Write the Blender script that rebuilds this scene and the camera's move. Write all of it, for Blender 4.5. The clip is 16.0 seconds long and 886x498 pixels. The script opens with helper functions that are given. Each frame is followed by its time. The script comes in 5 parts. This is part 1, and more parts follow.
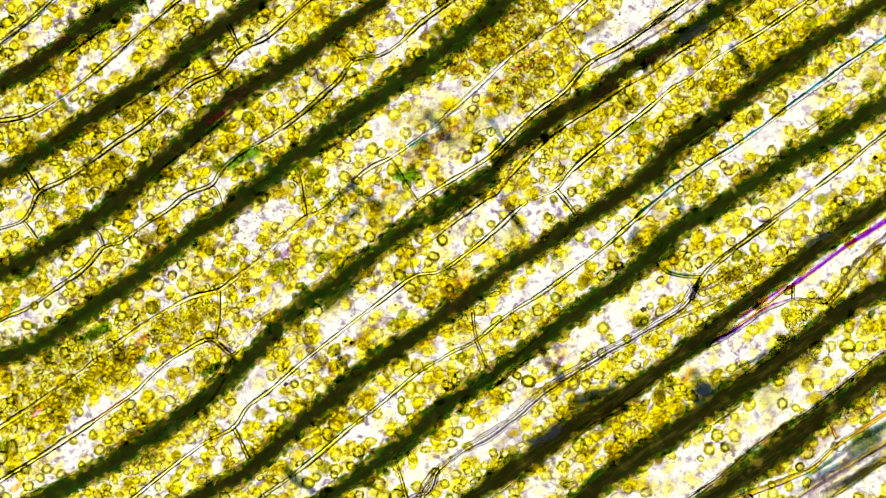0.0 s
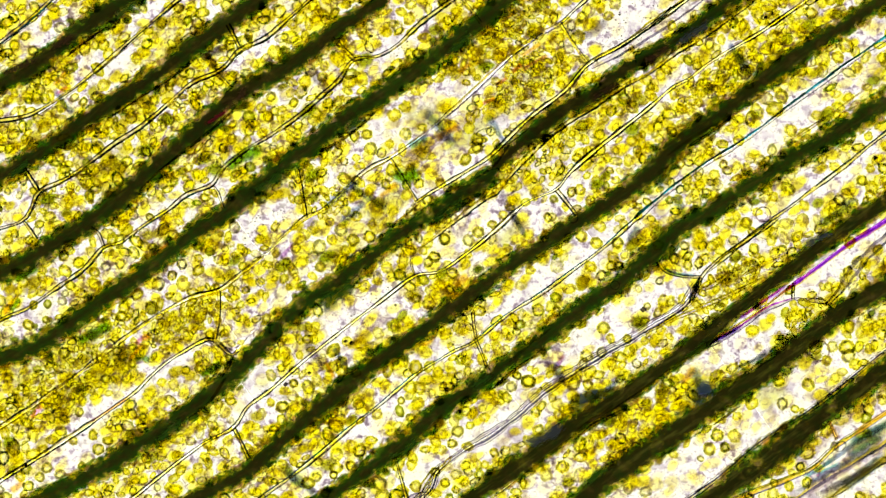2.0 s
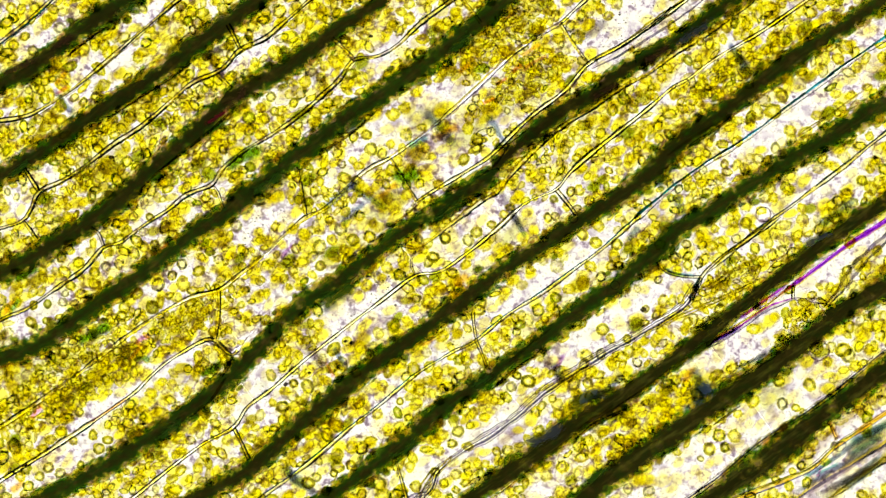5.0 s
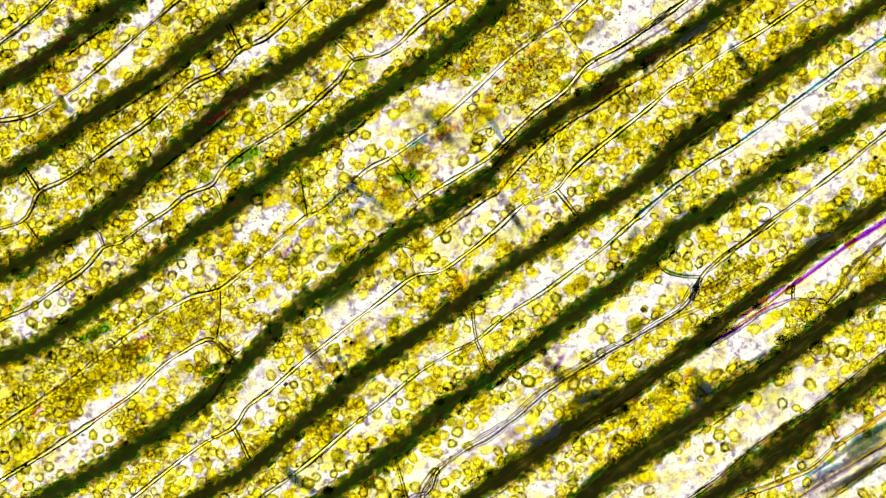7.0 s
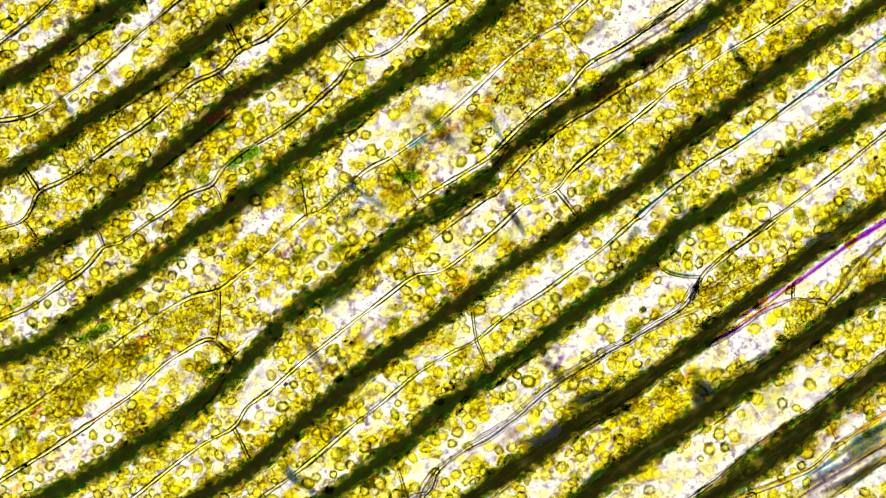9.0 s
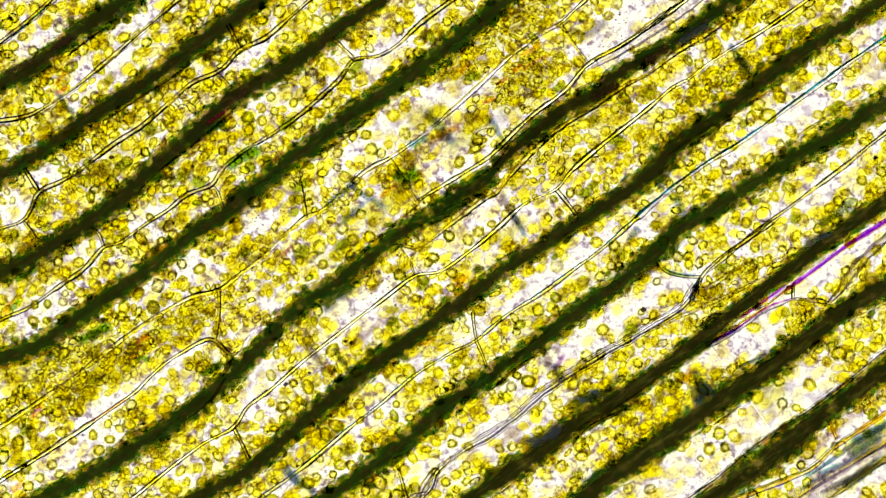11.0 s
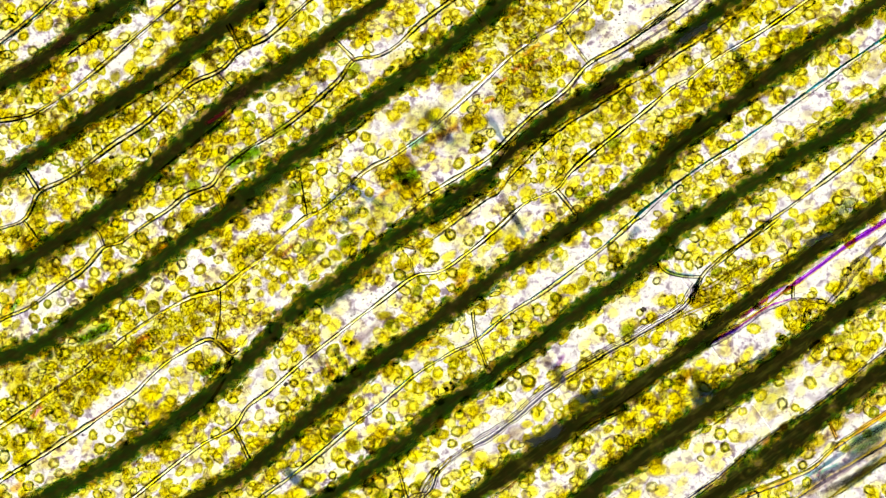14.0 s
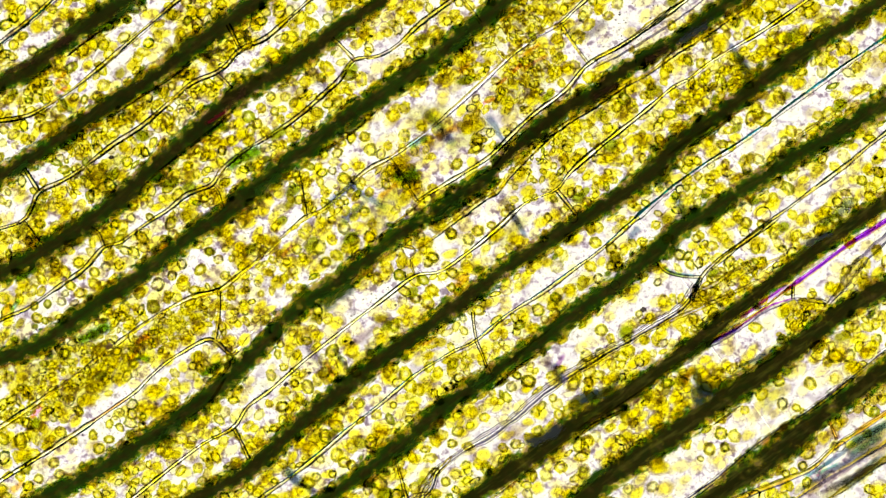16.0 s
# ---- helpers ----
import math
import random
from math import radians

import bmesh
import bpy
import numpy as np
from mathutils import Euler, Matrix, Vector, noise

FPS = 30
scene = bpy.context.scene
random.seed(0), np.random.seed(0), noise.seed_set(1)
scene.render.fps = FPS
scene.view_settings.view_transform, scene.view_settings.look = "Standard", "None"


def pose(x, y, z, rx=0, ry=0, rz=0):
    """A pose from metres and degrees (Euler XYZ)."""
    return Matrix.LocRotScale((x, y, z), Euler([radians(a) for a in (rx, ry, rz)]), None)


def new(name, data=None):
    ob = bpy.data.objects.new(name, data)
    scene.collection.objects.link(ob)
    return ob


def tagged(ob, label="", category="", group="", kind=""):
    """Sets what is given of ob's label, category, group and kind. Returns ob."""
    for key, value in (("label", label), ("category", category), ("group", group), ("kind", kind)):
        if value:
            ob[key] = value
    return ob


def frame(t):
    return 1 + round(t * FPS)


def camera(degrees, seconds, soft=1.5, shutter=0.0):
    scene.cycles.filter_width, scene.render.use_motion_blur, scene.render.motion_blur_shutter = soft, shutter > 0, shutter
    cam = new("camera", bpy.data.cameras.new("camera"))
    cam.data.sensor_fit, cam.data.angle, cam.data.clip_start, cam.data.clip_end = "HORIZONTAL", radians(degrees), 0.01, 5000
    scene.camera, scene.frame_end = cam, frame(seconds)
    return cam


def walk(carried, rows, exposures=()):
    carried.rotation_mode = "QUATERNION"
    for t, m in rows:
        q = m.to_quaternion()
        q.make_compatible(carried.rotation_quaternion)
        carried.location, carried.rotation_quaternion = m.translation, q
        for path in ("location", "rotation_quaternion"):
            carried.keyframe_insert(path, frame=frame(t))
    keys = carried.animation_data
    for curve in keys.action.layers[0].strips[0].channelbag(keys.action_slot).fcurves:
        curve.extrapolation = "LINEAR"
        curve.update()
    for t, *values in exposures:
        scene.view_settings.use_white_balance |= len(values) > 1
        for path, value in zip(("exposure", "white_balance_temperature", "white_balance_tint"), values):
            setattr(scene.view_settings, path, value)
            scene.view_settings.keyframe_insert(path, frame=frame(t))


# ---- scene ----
# One metre stands for 100 micrometres: a leaf of water weed under a microscope.
UM = 0.01
TILT = radians(35.6)            # the way the cell rows run
AXIS = np.array((math.cos(TILT), math.sin(TILT)))
SIDE = np.array((-AXIS[1], AXIS[0]))
SECONDS = 16.0

# ---- camera: the microscope's eye, still, straight above the leaf ----
cam = camera(8, SECONDS, soft=1.35)
EYE = pose(0, 0, 28.03)
walk(cam, [(0, EYE), (SECONDS, EYE)])

# ---- light: the lamp's bright field under the leaf, a dim room above ----
world = bpy.data.worlds.new("room")
scene.world = world
world.use_nodes = True
world.node_tree.nodes["Background"].inputs[0].default_value = (0.95, 1.0, 0.85, 1)
world.node_tree.nodes["Background"].inputs[1].default_value = 0.46
scene.view_settings.exposure = 0.0
scene.cycles.transparent_max_bounces = 48


# ---- materials ----
class Nodes:
    """A small writer of node trees."""

    def __init__(self, name):
        self.mat = bpy.data.materials.new(name)
        self.mat.use_nodes = True
        self.tree = self.mat.node_tree
        self.tree.nodes.clear()
        self.out = self.tree.nodes.new("ShaderNodeOutputMaterial")

    def add(self, kind, **inputs):
        n = self.tree.nodes.new(kind)
        for key, value in inputs.items():
            self.put(n, key.replace("_", " "), value)
        return n

    def put(self, n, key, value):
        socket = n.inputs[int(key)] if key.isdigit() else n.inputs[key]
        if isinstance(value, bpy.types.NodeSocket):
            self.tree.links.new(value, socket)
        else:
            socket.default_value = value

    def place(self, spread=7.0):
        """Object coordinates, shifted by each object's own random number."""
        tc = self.add("ShaderNodeTexCoord")
        info = self.add("ShaderNodeObjectInfo")
        shift = self.add("ShaderNodeVectorMath")
        shift.operation = "MULTIPLY_ADD"
        self.put(shift, "0", info.outputs["Random"])
        self.put(shift, "1", (spread * 9, spread * 5, spread * 7))
        self.put(shift, "2", tc.outputs["Object"])
        return shift.outputs[0], info.outputs["Random"], tc

    def noise(self, vector, scale, detail=2.0, rough=0.5):
        n = self.add("ShaderNodeTexNoise", Vector=vector, Scale=scale, Detail=detail, Roughness=rough)
        return n.outputs["Fac"]

    def ramp(self, fac, *stops):
        n = self.add("ShaderNodeValToRGB", Fac=fac)
        e = n.color_ramp.elements
        while len(e) < len(stops):
            e.new(0.5)
        for el, (p, c) in zip(e, stops):
            el.position, el.color = p, (*c, 1)
        return n.outputs["Color"]

    def math(self, op, a, b=0.5, c=0.5):
        n = self.add("ShaderNodeMath")
        n.operation = op
        for i, x in enumerate((a, b, c)):
            self.put(n, str(i), x)
        return n.outputs[0]

    def mix(self, fac, a, b, how="MIX"):
        n = self.tree.nodes.new("ShaderNodeMix")
        n.data_type, n.blend_type = "RGBA", how
        for i, x in ((0, fac), (6, a), (7, b)):
            if isinstance(x, bpy.types.NodeSocket):
                self.tree.links.new(x, n.inputs[i])
            else:
                n.inputs[i].default_value = (*x, 1) if i else x
        return n.outputs[2]

    def smooth(self, value, a, b, lo=0.0, hi=1.0):
        n = self.add("ShaderNodeMapRange", Value=value, From_Min=a, From_Max=b, To_Min=lo, To_Max=hi)
        n.interpolation_type = "SMOOTHSTEP"
        return n.outputs[0]

    def clear(self, colour):
        """Lets light through, tinted: what a thin stained body does over a bright field."""
        n = self.add("ShaderNodeBsdfTransparent", Color=colour)
        return n.outputs[0]

    def blend(self, fac, a, b):
        n = self.add("ShaderNodeMixShader", Fac=fac)
        self.put(n, "1", a), self.put(n, "2", b)
        return n.outputs[0]

    def done(self, shader):
        self.tree.links.new(shader, self.out.inputs[0])
        return self.mat


def field_material():
    n = Nodes("lamp_field")
    tc = n.add("ShaderNodeTexCoord")
    even = n.noise(tc.outputs["Object"], 0.5, 1)
    tone = n.ramp(even, (0.3, (0.94, 0.985, 0.95)), (0.7, (0.94, 0.99, 0.935)))
    return n.done(n.add("ShaderNodeEmission", Color=tone, Strength=3.0).outputs[0])


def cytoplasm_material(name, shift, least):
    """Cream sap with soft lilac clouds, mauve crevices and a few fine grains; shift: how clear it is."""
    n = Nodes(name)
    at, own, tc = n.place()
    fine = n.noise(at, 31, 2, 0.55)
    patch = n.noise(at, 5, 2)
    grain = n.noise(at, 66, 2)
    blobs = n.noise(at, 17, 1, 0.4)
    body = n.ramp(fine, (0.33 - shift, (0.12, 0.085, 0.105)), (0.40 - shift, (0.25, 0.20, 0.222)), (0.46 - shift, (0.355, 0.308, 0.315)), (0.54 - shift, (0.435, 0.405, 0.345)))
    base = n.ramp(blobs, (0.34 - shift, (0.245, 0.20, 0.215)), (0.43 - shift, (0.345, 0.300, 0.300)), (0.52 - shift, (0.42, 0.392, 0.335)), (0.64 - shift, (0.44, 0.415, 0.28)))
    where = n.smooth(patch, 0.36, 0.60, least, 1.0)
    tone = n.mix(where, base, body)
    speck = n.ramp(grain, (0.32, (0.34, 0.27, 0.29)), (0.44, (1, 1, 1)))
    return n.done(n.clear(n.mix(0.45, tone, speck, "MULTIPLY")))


def own_parts(n, own):
    """Two more random numbers out of an object's own."""
    return n.math("FRACT", n.math("MULTIPLY", own, 7.31)), n.math("FRACT", n.math("MULTIPLY", own, 23.7))


def radius_of(n, tc, at, rough, scale=1.3):
    flat = n.add("ShaderNodeVectorMath")
    flat.operation = "MULTIPLY"
    n.put(flat, "0", tc.outputs["Object"]), n.put(flat, "1", (1, 1, 0))
    far = n.add("ShaderNodeVectorMath")
    far.operation = "LENGTH"
    n.put(far, "0", flat.outputs[0])
    uneven = n.math("MULTIPLY_ADD", n.noise(at, scale, 2), rough * 2.6, -rough * 1.3)
    return n.math("MULTIPLY_ADD", far.outputs["Value"], 1.2, uneven)


def chloroplast_material(name, inner, outer, fade, darks, rough=0.15, least=0.2, broken=0.6):
    """Grana-speckled yellow green; the broken dark ring a lens-shaped plastid shows over bright light is painted in."""
    n = Nodes(name)
    at, own, tc = n.place()
    second, third = own_parts(n, own)
    r = radius_of(n, tc, at, rough, 1.7)
    spots = n.noise(at, 3.4, 3, 0.62)
    hue = n.ramp(second, (0.0, (1.0, 0.985, 0.55)), (0.18, (1.0, 0.975, 0.28)), (0.38, (1.0, 0.965, 0.10)), (0.70, (1.0, 0.95, 0.05)), (0.86, (0.96, 0.89, 0.032)), (0.95, (0.72, 0.68, 0.022)), (1.0, (0.34, 0.45, 0.015)))
    grana = n.ramp(spots, (0.28, (0.12, 0.14, 0.05)), (0.36, (0.50, 0.46, 0.28)), (0.42, (1.0, 0.99, 0.9)), (0.62, (1.0, 1.0, 1.3)), (0.72, (1.0, 1.0, 3.2)))
    body = n.mix(0.9, hue, grana, "MULTIPLY")
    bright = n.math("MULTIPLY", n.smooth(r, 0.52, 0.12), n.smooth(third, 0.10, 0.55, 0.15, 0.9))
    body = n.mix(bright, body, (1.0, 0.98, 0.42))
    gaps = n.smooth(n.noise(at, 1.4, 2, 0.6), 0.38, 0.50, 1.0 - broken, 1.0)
    # Edge darkening by refraction, painted as a ring of darker tint.
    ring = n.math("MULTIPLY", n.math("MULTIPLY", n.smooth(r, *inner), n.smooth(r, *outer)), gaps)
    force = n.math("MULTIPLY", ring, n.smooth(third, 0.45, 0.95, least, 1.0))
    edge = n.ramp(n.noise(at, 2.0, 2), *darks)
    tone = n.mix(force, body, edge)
    return n.done(n.clear(n.mix(n.smooth(r, *fade), tone, (1.0, 1.0, 0.97))))


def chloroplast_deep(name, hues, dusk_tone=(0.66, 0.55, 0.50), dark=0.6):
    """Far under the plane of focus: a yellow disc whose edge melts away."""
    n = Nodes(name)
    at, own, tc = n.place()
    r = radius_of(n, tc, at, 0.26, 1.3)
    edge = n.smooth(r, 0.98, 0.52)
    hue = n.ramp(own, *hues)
    # Mauve ring: the dim crevices between plastids, put into the colour.
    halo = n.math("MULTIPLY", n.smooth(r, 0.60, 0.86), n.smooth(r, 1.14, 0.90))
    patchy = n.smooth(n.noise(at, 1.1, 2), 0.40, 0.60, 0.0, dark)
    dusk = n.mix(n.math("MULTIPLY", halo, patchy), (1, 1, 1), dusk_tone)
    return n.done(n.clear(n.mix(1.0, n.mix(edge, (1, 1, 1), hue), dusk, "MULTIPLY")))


def channel_material(name, core, soft, dense, ragged=1.0, streaks=0.0, leaf=0.0):
    """Trapped air and crowded plastids: nearly black, soft and green at the edges."""
    n = Nodes(name)
    at, own, tc = n.place(0.3)
    uv = n.add("ShaderNodeSeparateXYZ", Vector=tc.outputs["UV"])
    off = n.math("ABSOLUTE", n.math("MULTIPLY_ADD", uv.outputs["Y"], 2.0, -1.0))
    end = n.math("ABSOLUTE", n.math("MULTIPLY_ADD", uv.outputs["X"], 2.0, -1.0))
    lumps = n.math("MULTIPLY_ADD", n.noise(at, 30, 3, 0.55), 1.05 * ragged, -0.525 * ragged)
    big = n.math("MULTIPLY_ADD", n.noise(at, 8, 1), 0.44 * ragged, -0.22 * ragged)
    reach = n.math("ADD", n.math("ADD", off, lumps), n.math("ADD", big, n.smooth(end, 0.94, 1.0, 0.0, 0.8)))
    depth = n.noise(at, 10, 3, 0.6)
    cover = n.math("MULTIPLY", n.smooth(reach, core, core - soft), n.smooth(depth, 0.25, 0.5, dense, 1.0))
    turned = n.add("ShaderNodeMapping", Vector=tc.outputs["Object"], Rotation=(0, 0, -TILT), Scale=(1.0, 1.0, 1.0))
    combed = n.add("ShaderNodeVectorMath")
    combed.operation = "MULTIPLY"
    n.put(combed, "0", turned.outputs[0]), n.put(combed, "1", (7.0, 38.0, 1.0))
    comb = n.smooth(n.noise(combed.outputs[0], 1.0, 3, 0.6), 0.50, 0.70, 0.0, streaks)
    tint = n.ramp(n.noise(at, 16, 3, 0.6), (0.32, (0.045, 0.072, 0.010)), (0.46, (0.062, 0.062, 0.010)), (0.58, (0.076, 0.060, 0.011)), (0.74, (0.145, 0.108, 0.022)))
    tint = n.mix(comb, tint, (0.26, 0.24, 0.04))
    leafy = n.math("MULTIPLY", n.smooth(reach, core - soft * (1.1 + leaf), core - soft * 0.3), n.smooth(n.noise(at, 14, 3, 0.6), 0.40 - 0.12 * leaf, 0.58 - 0.06 * leaf, 0.0, 0.95))
    tint = n.mix(leafy, tint, (0.040, 0.155, 0.009))
    body = n.add("ShaderNodeBsdfDiffuse", Color=tint, Roughness=1.0).outputs[0]
    fringe = n.clear(n.ramp(n.noise(at, 24, 2), (0.32, (0.03, 0.13, 0.004)), (0.45, (0.14, 0.21, 0.008)), (0.56, (0.50, 0.43, 0.025)), (0.68, (0.52, 0.34, 0.16))))
    ring = n.smooth(reach, core + 0.20, core - 0.10)
    outer = n.blend(ring, n.clear((1, 1, 1, 1)), fringe)
    return n.done(n.blend(cover, outer, body))


def wall_line(name, stops, scale=9):
    n = Nodes(name)
    at, own, tc = n.place(0.5)
    return n.done(n.clear(n.ramp(n.noise(at, scale, 2), *stops)))


def veil_material(name, tone):
    """A soft tinted streak: a wall seen edge-on, out of focus; also painted glow, colour fringes and haze."""
    n = Nodes(name)
    at, own, tc = n.place(0.4)
    uv = n.add("ShaderNodeSeparateXYZ", Vector=tc.outputs["UV"])
    off = n.math("ABSOLUTE", n.math("MULTIPLY_ADD", uv.outputs["Y"], 2.0, -1.0))
    end = n.math("ABSOLUTE", n.math("MULTIPLY_ADD", uv.outputs["X"], 2.0, -1.0))
    rough = n.math("MULTIPLY_ADD", n.noise(at, 26, 2), 0.7, -0.35)
    cover = n.math("MULTIPLY", n.smooth(n.math("ADD", off, rough), 1.0, 0.2), n.smooth(end, 1.0, 0.6))
    return n.done(n.clear(n.mix(cover, (1, 1, 1), tone)))


def stain_material(name, tone):
    """Coloured light over a dark channel, put into a diffuse tint; also carries leaf green."""
    n = Nodes(name)
    at, own, tc = n.place(0.4)
    uv = n.add("ShaderNodeSeparateXYZ", Vector=tc.outputs["UV"])
    off = n.math("ABSOLUTE", n.math("MULTIPLY_ADD", uv.outputs["Y"], 2.0, -1.0))
    end = n.math("ABSOLUTE", n.math("MULTIPLY_ADD", uv.outputs["X"], 2.0, -1.0))
    rough = n.math("MULTIPLY_ADD", n.noise(at, 22, 3), 1.1, -0.55)
    cover = n.math("MULTIPLY", n.smooth(n.math("ADD", off, rough), 0.9, 0.1), n.smooth(n.math("ADD", end, rough), 1.0, 0.5))
    body = n.add("ShaderNodeBsdfDiffuse", Color=tone, Roughness=1.0).outputs[0]
    return n.done(n.blend(n.math("MULTIPLY", cover, 0.85), n.clear((1, 1, 1, 1)), body))


FIELD = field_material()
CYTO = cytoplasm_material("cytoplasm_grainy", 0.0, 0.30)
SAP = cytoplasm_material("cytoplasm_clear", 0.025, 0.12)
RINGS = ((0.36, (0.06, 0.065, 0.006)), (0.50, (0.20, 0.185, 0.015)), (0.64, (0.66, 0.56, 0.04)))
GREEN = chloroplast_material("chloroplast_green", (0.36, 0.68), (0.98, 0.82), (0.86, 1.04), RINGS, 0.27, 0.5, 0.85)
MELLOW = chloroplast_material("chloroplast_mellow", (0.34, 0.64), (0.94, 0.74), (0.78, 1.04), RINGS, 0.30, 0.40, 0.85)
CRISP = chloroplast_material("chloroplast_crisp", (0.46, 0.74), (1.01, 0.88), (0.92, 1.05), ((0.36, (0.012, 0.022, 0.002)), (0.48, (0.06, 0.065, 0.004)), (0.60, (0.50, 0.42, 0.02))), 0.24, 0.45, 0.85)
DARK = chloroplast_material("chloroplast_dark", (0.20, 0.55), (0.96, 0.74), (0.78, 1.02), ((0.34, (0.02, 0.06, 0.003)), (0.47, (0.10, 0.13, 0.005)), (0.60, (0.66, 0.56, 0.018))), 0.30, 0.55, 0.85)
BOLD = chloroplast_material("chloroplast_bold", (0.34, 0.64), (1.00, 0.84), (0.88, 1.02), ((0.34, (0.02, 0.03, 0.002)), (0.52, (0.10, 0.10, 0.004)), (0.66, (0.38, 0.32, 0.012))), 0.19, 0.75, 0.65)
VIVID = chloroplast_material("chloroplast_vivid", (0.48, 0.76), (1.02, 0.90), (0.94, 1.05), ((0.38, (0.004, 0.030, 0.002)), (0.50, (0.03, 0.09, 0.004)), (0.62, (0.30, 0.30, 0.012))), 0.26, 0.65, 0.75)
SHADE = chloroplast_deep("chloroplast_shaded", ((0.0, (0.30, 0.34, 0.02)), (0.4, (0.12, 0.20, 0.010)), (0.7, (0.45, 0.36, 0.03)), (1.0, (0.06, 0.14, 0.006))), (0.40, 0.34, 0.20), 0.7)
DEEP = chloroplast_deep("chloroplast_deep", ((0.0, (1.0, 0.985, 0.70)), (0.30, (1.0, 0.975, 0.42)), (0.58, (1.0, 0.96, 0.14)), (0.82, (0.995, 0.945, 0.06)), (0.92, (0.84, 0.75, 0.03)), (0.96, (0.50, 0.44, 0.05)), (1.0, (0.34, 0.42, 0.015))), (0.56, 0.46, 0.40), 0.7)
GOLD = chloroplast_deep("chloroplast_golden", ((0.0, (1.0, 0.98, 0.16)), (0.5, (1.0, 0.965, 0.045)), (0.85, (1.0, 0.94, 0.025)), (1.0, (0.70, 0.64, 0.015))), (0.50, 0.42, 0.22), 0.85)
FAINT = chloroplast_deep("chloroplast_faint", ((0.0, (1.0, 0.98, 0.80)), (0.5, (1.0, 0.96, 0.60)), (0.85, (0.98, 0.93, 0.34)), (1.0, (0.88, 0.82, 0.46))), (0.74, 0.66, 0.70), 0.6)
CHANNEL = channel_material("air_channel_dark", 0.80, 0.52, 0.96, 1.05, 0.15, 0.35)
CHANNEL_LEAFY = channel_material("air_channel_green", 0.80, 0.52, 0.94, 1.1, 0.25, 0.8)
CHANNEL_SOFT = channel_material("air_channel_faint", 0.84, 0.62, 0.45, 1.0, 0.0, 0.8)
CHANNEL_HAZY = channel_material("air_channel_hazy", 0.80, 0.44, 0.66, 0.9, 0.7)
CHANNEL_WIDE = channel_material("air_channel_wide", 0.74, 0.40, 0.90, 0.8, 0.55)
# The teal stop paints a lens colour fringe into the dark line.
LINE = wall_line("wall_edge", ((0.30, (0.004, 0.006, 0.002)), (0.45, (0.010, 0.013, 0.003)), (0.51, (0.004, 0.04, 0.035)), (0.56, (0.02, 0.024, 0.005)), (0.62, (0.16, 0.14, 0.02)), (0.70, (0.60, 0.50, 0.06))), 13)
CORE = wall_line("wall_core", ((0.36, (0.98, 0.94, 0.78)), (0.48, (0.92, 0.85, 0.36)), (0.62, (0.84, 0.75, 0.12))))
AMBER = wall_line("wall_amber", ((0.36, (1.0, 0.90, 0.42)), (0.5, (0.98, 0.74, 0.10)), (0.64, (0.90, 0.58, 0.06))), 12)
WHITE = wall_line("wall_white", ((0.35, (1.0, 0.98, 0.97)), (0.5, (0.86, 0.80, 0.86)), (0.65, (0.95, 0.92, 0.80))))
GREY = wall_line("wall_grey", ((0.35, (0.14, 0.13, 0.19)), (0.5, (0.34, 0.30, 0.40)), (0.65, (0.09, 0.10, 0.13))))
INK = wall_line("wall_ink", ((0.35, (0.02, 0.02, 0.05)), (0.5, (0.12, 0.11, 0.20)), (0.65, (0.04, 0.05, 0.08))))
PALE_GREY = wall_line("wall_pale_grey", ((0.35, (0.92, 0.88, 0.92)), (0.5, (0.62, 0.56, 0.64)), (0.65, (0.80, 0.78, 0.85))))
OLIVE = wall_line("wall_olive", ((0.35, (0.20, 0.20, 0.02)), (0.5, (0.55, 0.48, 0.03)), (0.65, (0.85, 0.74, 0.06))))
# Purple and teal: the lens's colour fringes, painted into the wall lines.
PURPLE = wall_line("wall_purple_fringe", ((0.35, (0.32, 0.03, 0.52)), (0.48, (0.54, 0.10, 0.82)), (0.56, (0.74, 0.34, 0.88)), (0.68, (0.34, 0.04, 0.58))), 24)
TEAL = wall_line("wall_teal_fringe", ((0.35, (0.005, 0.08, 0.09)), (0.5, (0.012, 0.02, 0.01)), (0.65, (0.03, 0.26, 0.32))))
BLUE_VEIL = veil_material("veil_blue", (0.30, 0.36, 0.48))
# Soft green patches of clumped plastids.
GREEN_VEIL = veil_material("veil_green", (0.16, 0.36, 0.01))
# Violet and ink-blue glow along a wall, painted as a tint.
GLOW_VEIL = veil_material("veil_purple", (0.40, 0.05, 0.72))
INK_VEIL = veil_material("veil_ink", (0.10, 0.06, 0.55))
# Lens colour fringes, painted as reddish, teal and violet streaks.
RED_VEIL = veil_material("veil_red", (0.80, 0.50, 0.45))
TEAL_VEIL = veil_material("veil_teal", (0.32, 0.58, 0.62))
VIOLET_VEIL = veil_material("veil_violet", (0.55, 0.32, 0.60))
MAUVE_VEIL = veil_material("veil_mauve", (0.68, 0.59, 0.57))
# Murky haze, painted as an olive tint.
HAZE_VEIL = veil_material("veil_haze", (0.52, 0.48, 0.24))
GREY_VEIL = veil_material("veil_grey", (0.42, 0.38, 0.42))
OLIVE_VEIL = veil_material("veil_olive", (0.76, 0.75, 0.36))
# Small soft specks of pink and orange.
ROSE_VEIL = veil_material("veil_rose", (0.92, 0.46, 0.68))
ORANGE_VEIL = veil_material("veil_orange", (0.97, 0.66, 0.16))
# Colour fringes and haze at channel rims, painted; the leaf one is plastid green.
RED_GLINT = stain_material("glint_red", (0.26, 0.02, 0.03, 1))
BROWN_HAZE = stain_material("haze_brown", (0.10, 0.045, 0.02, 1))
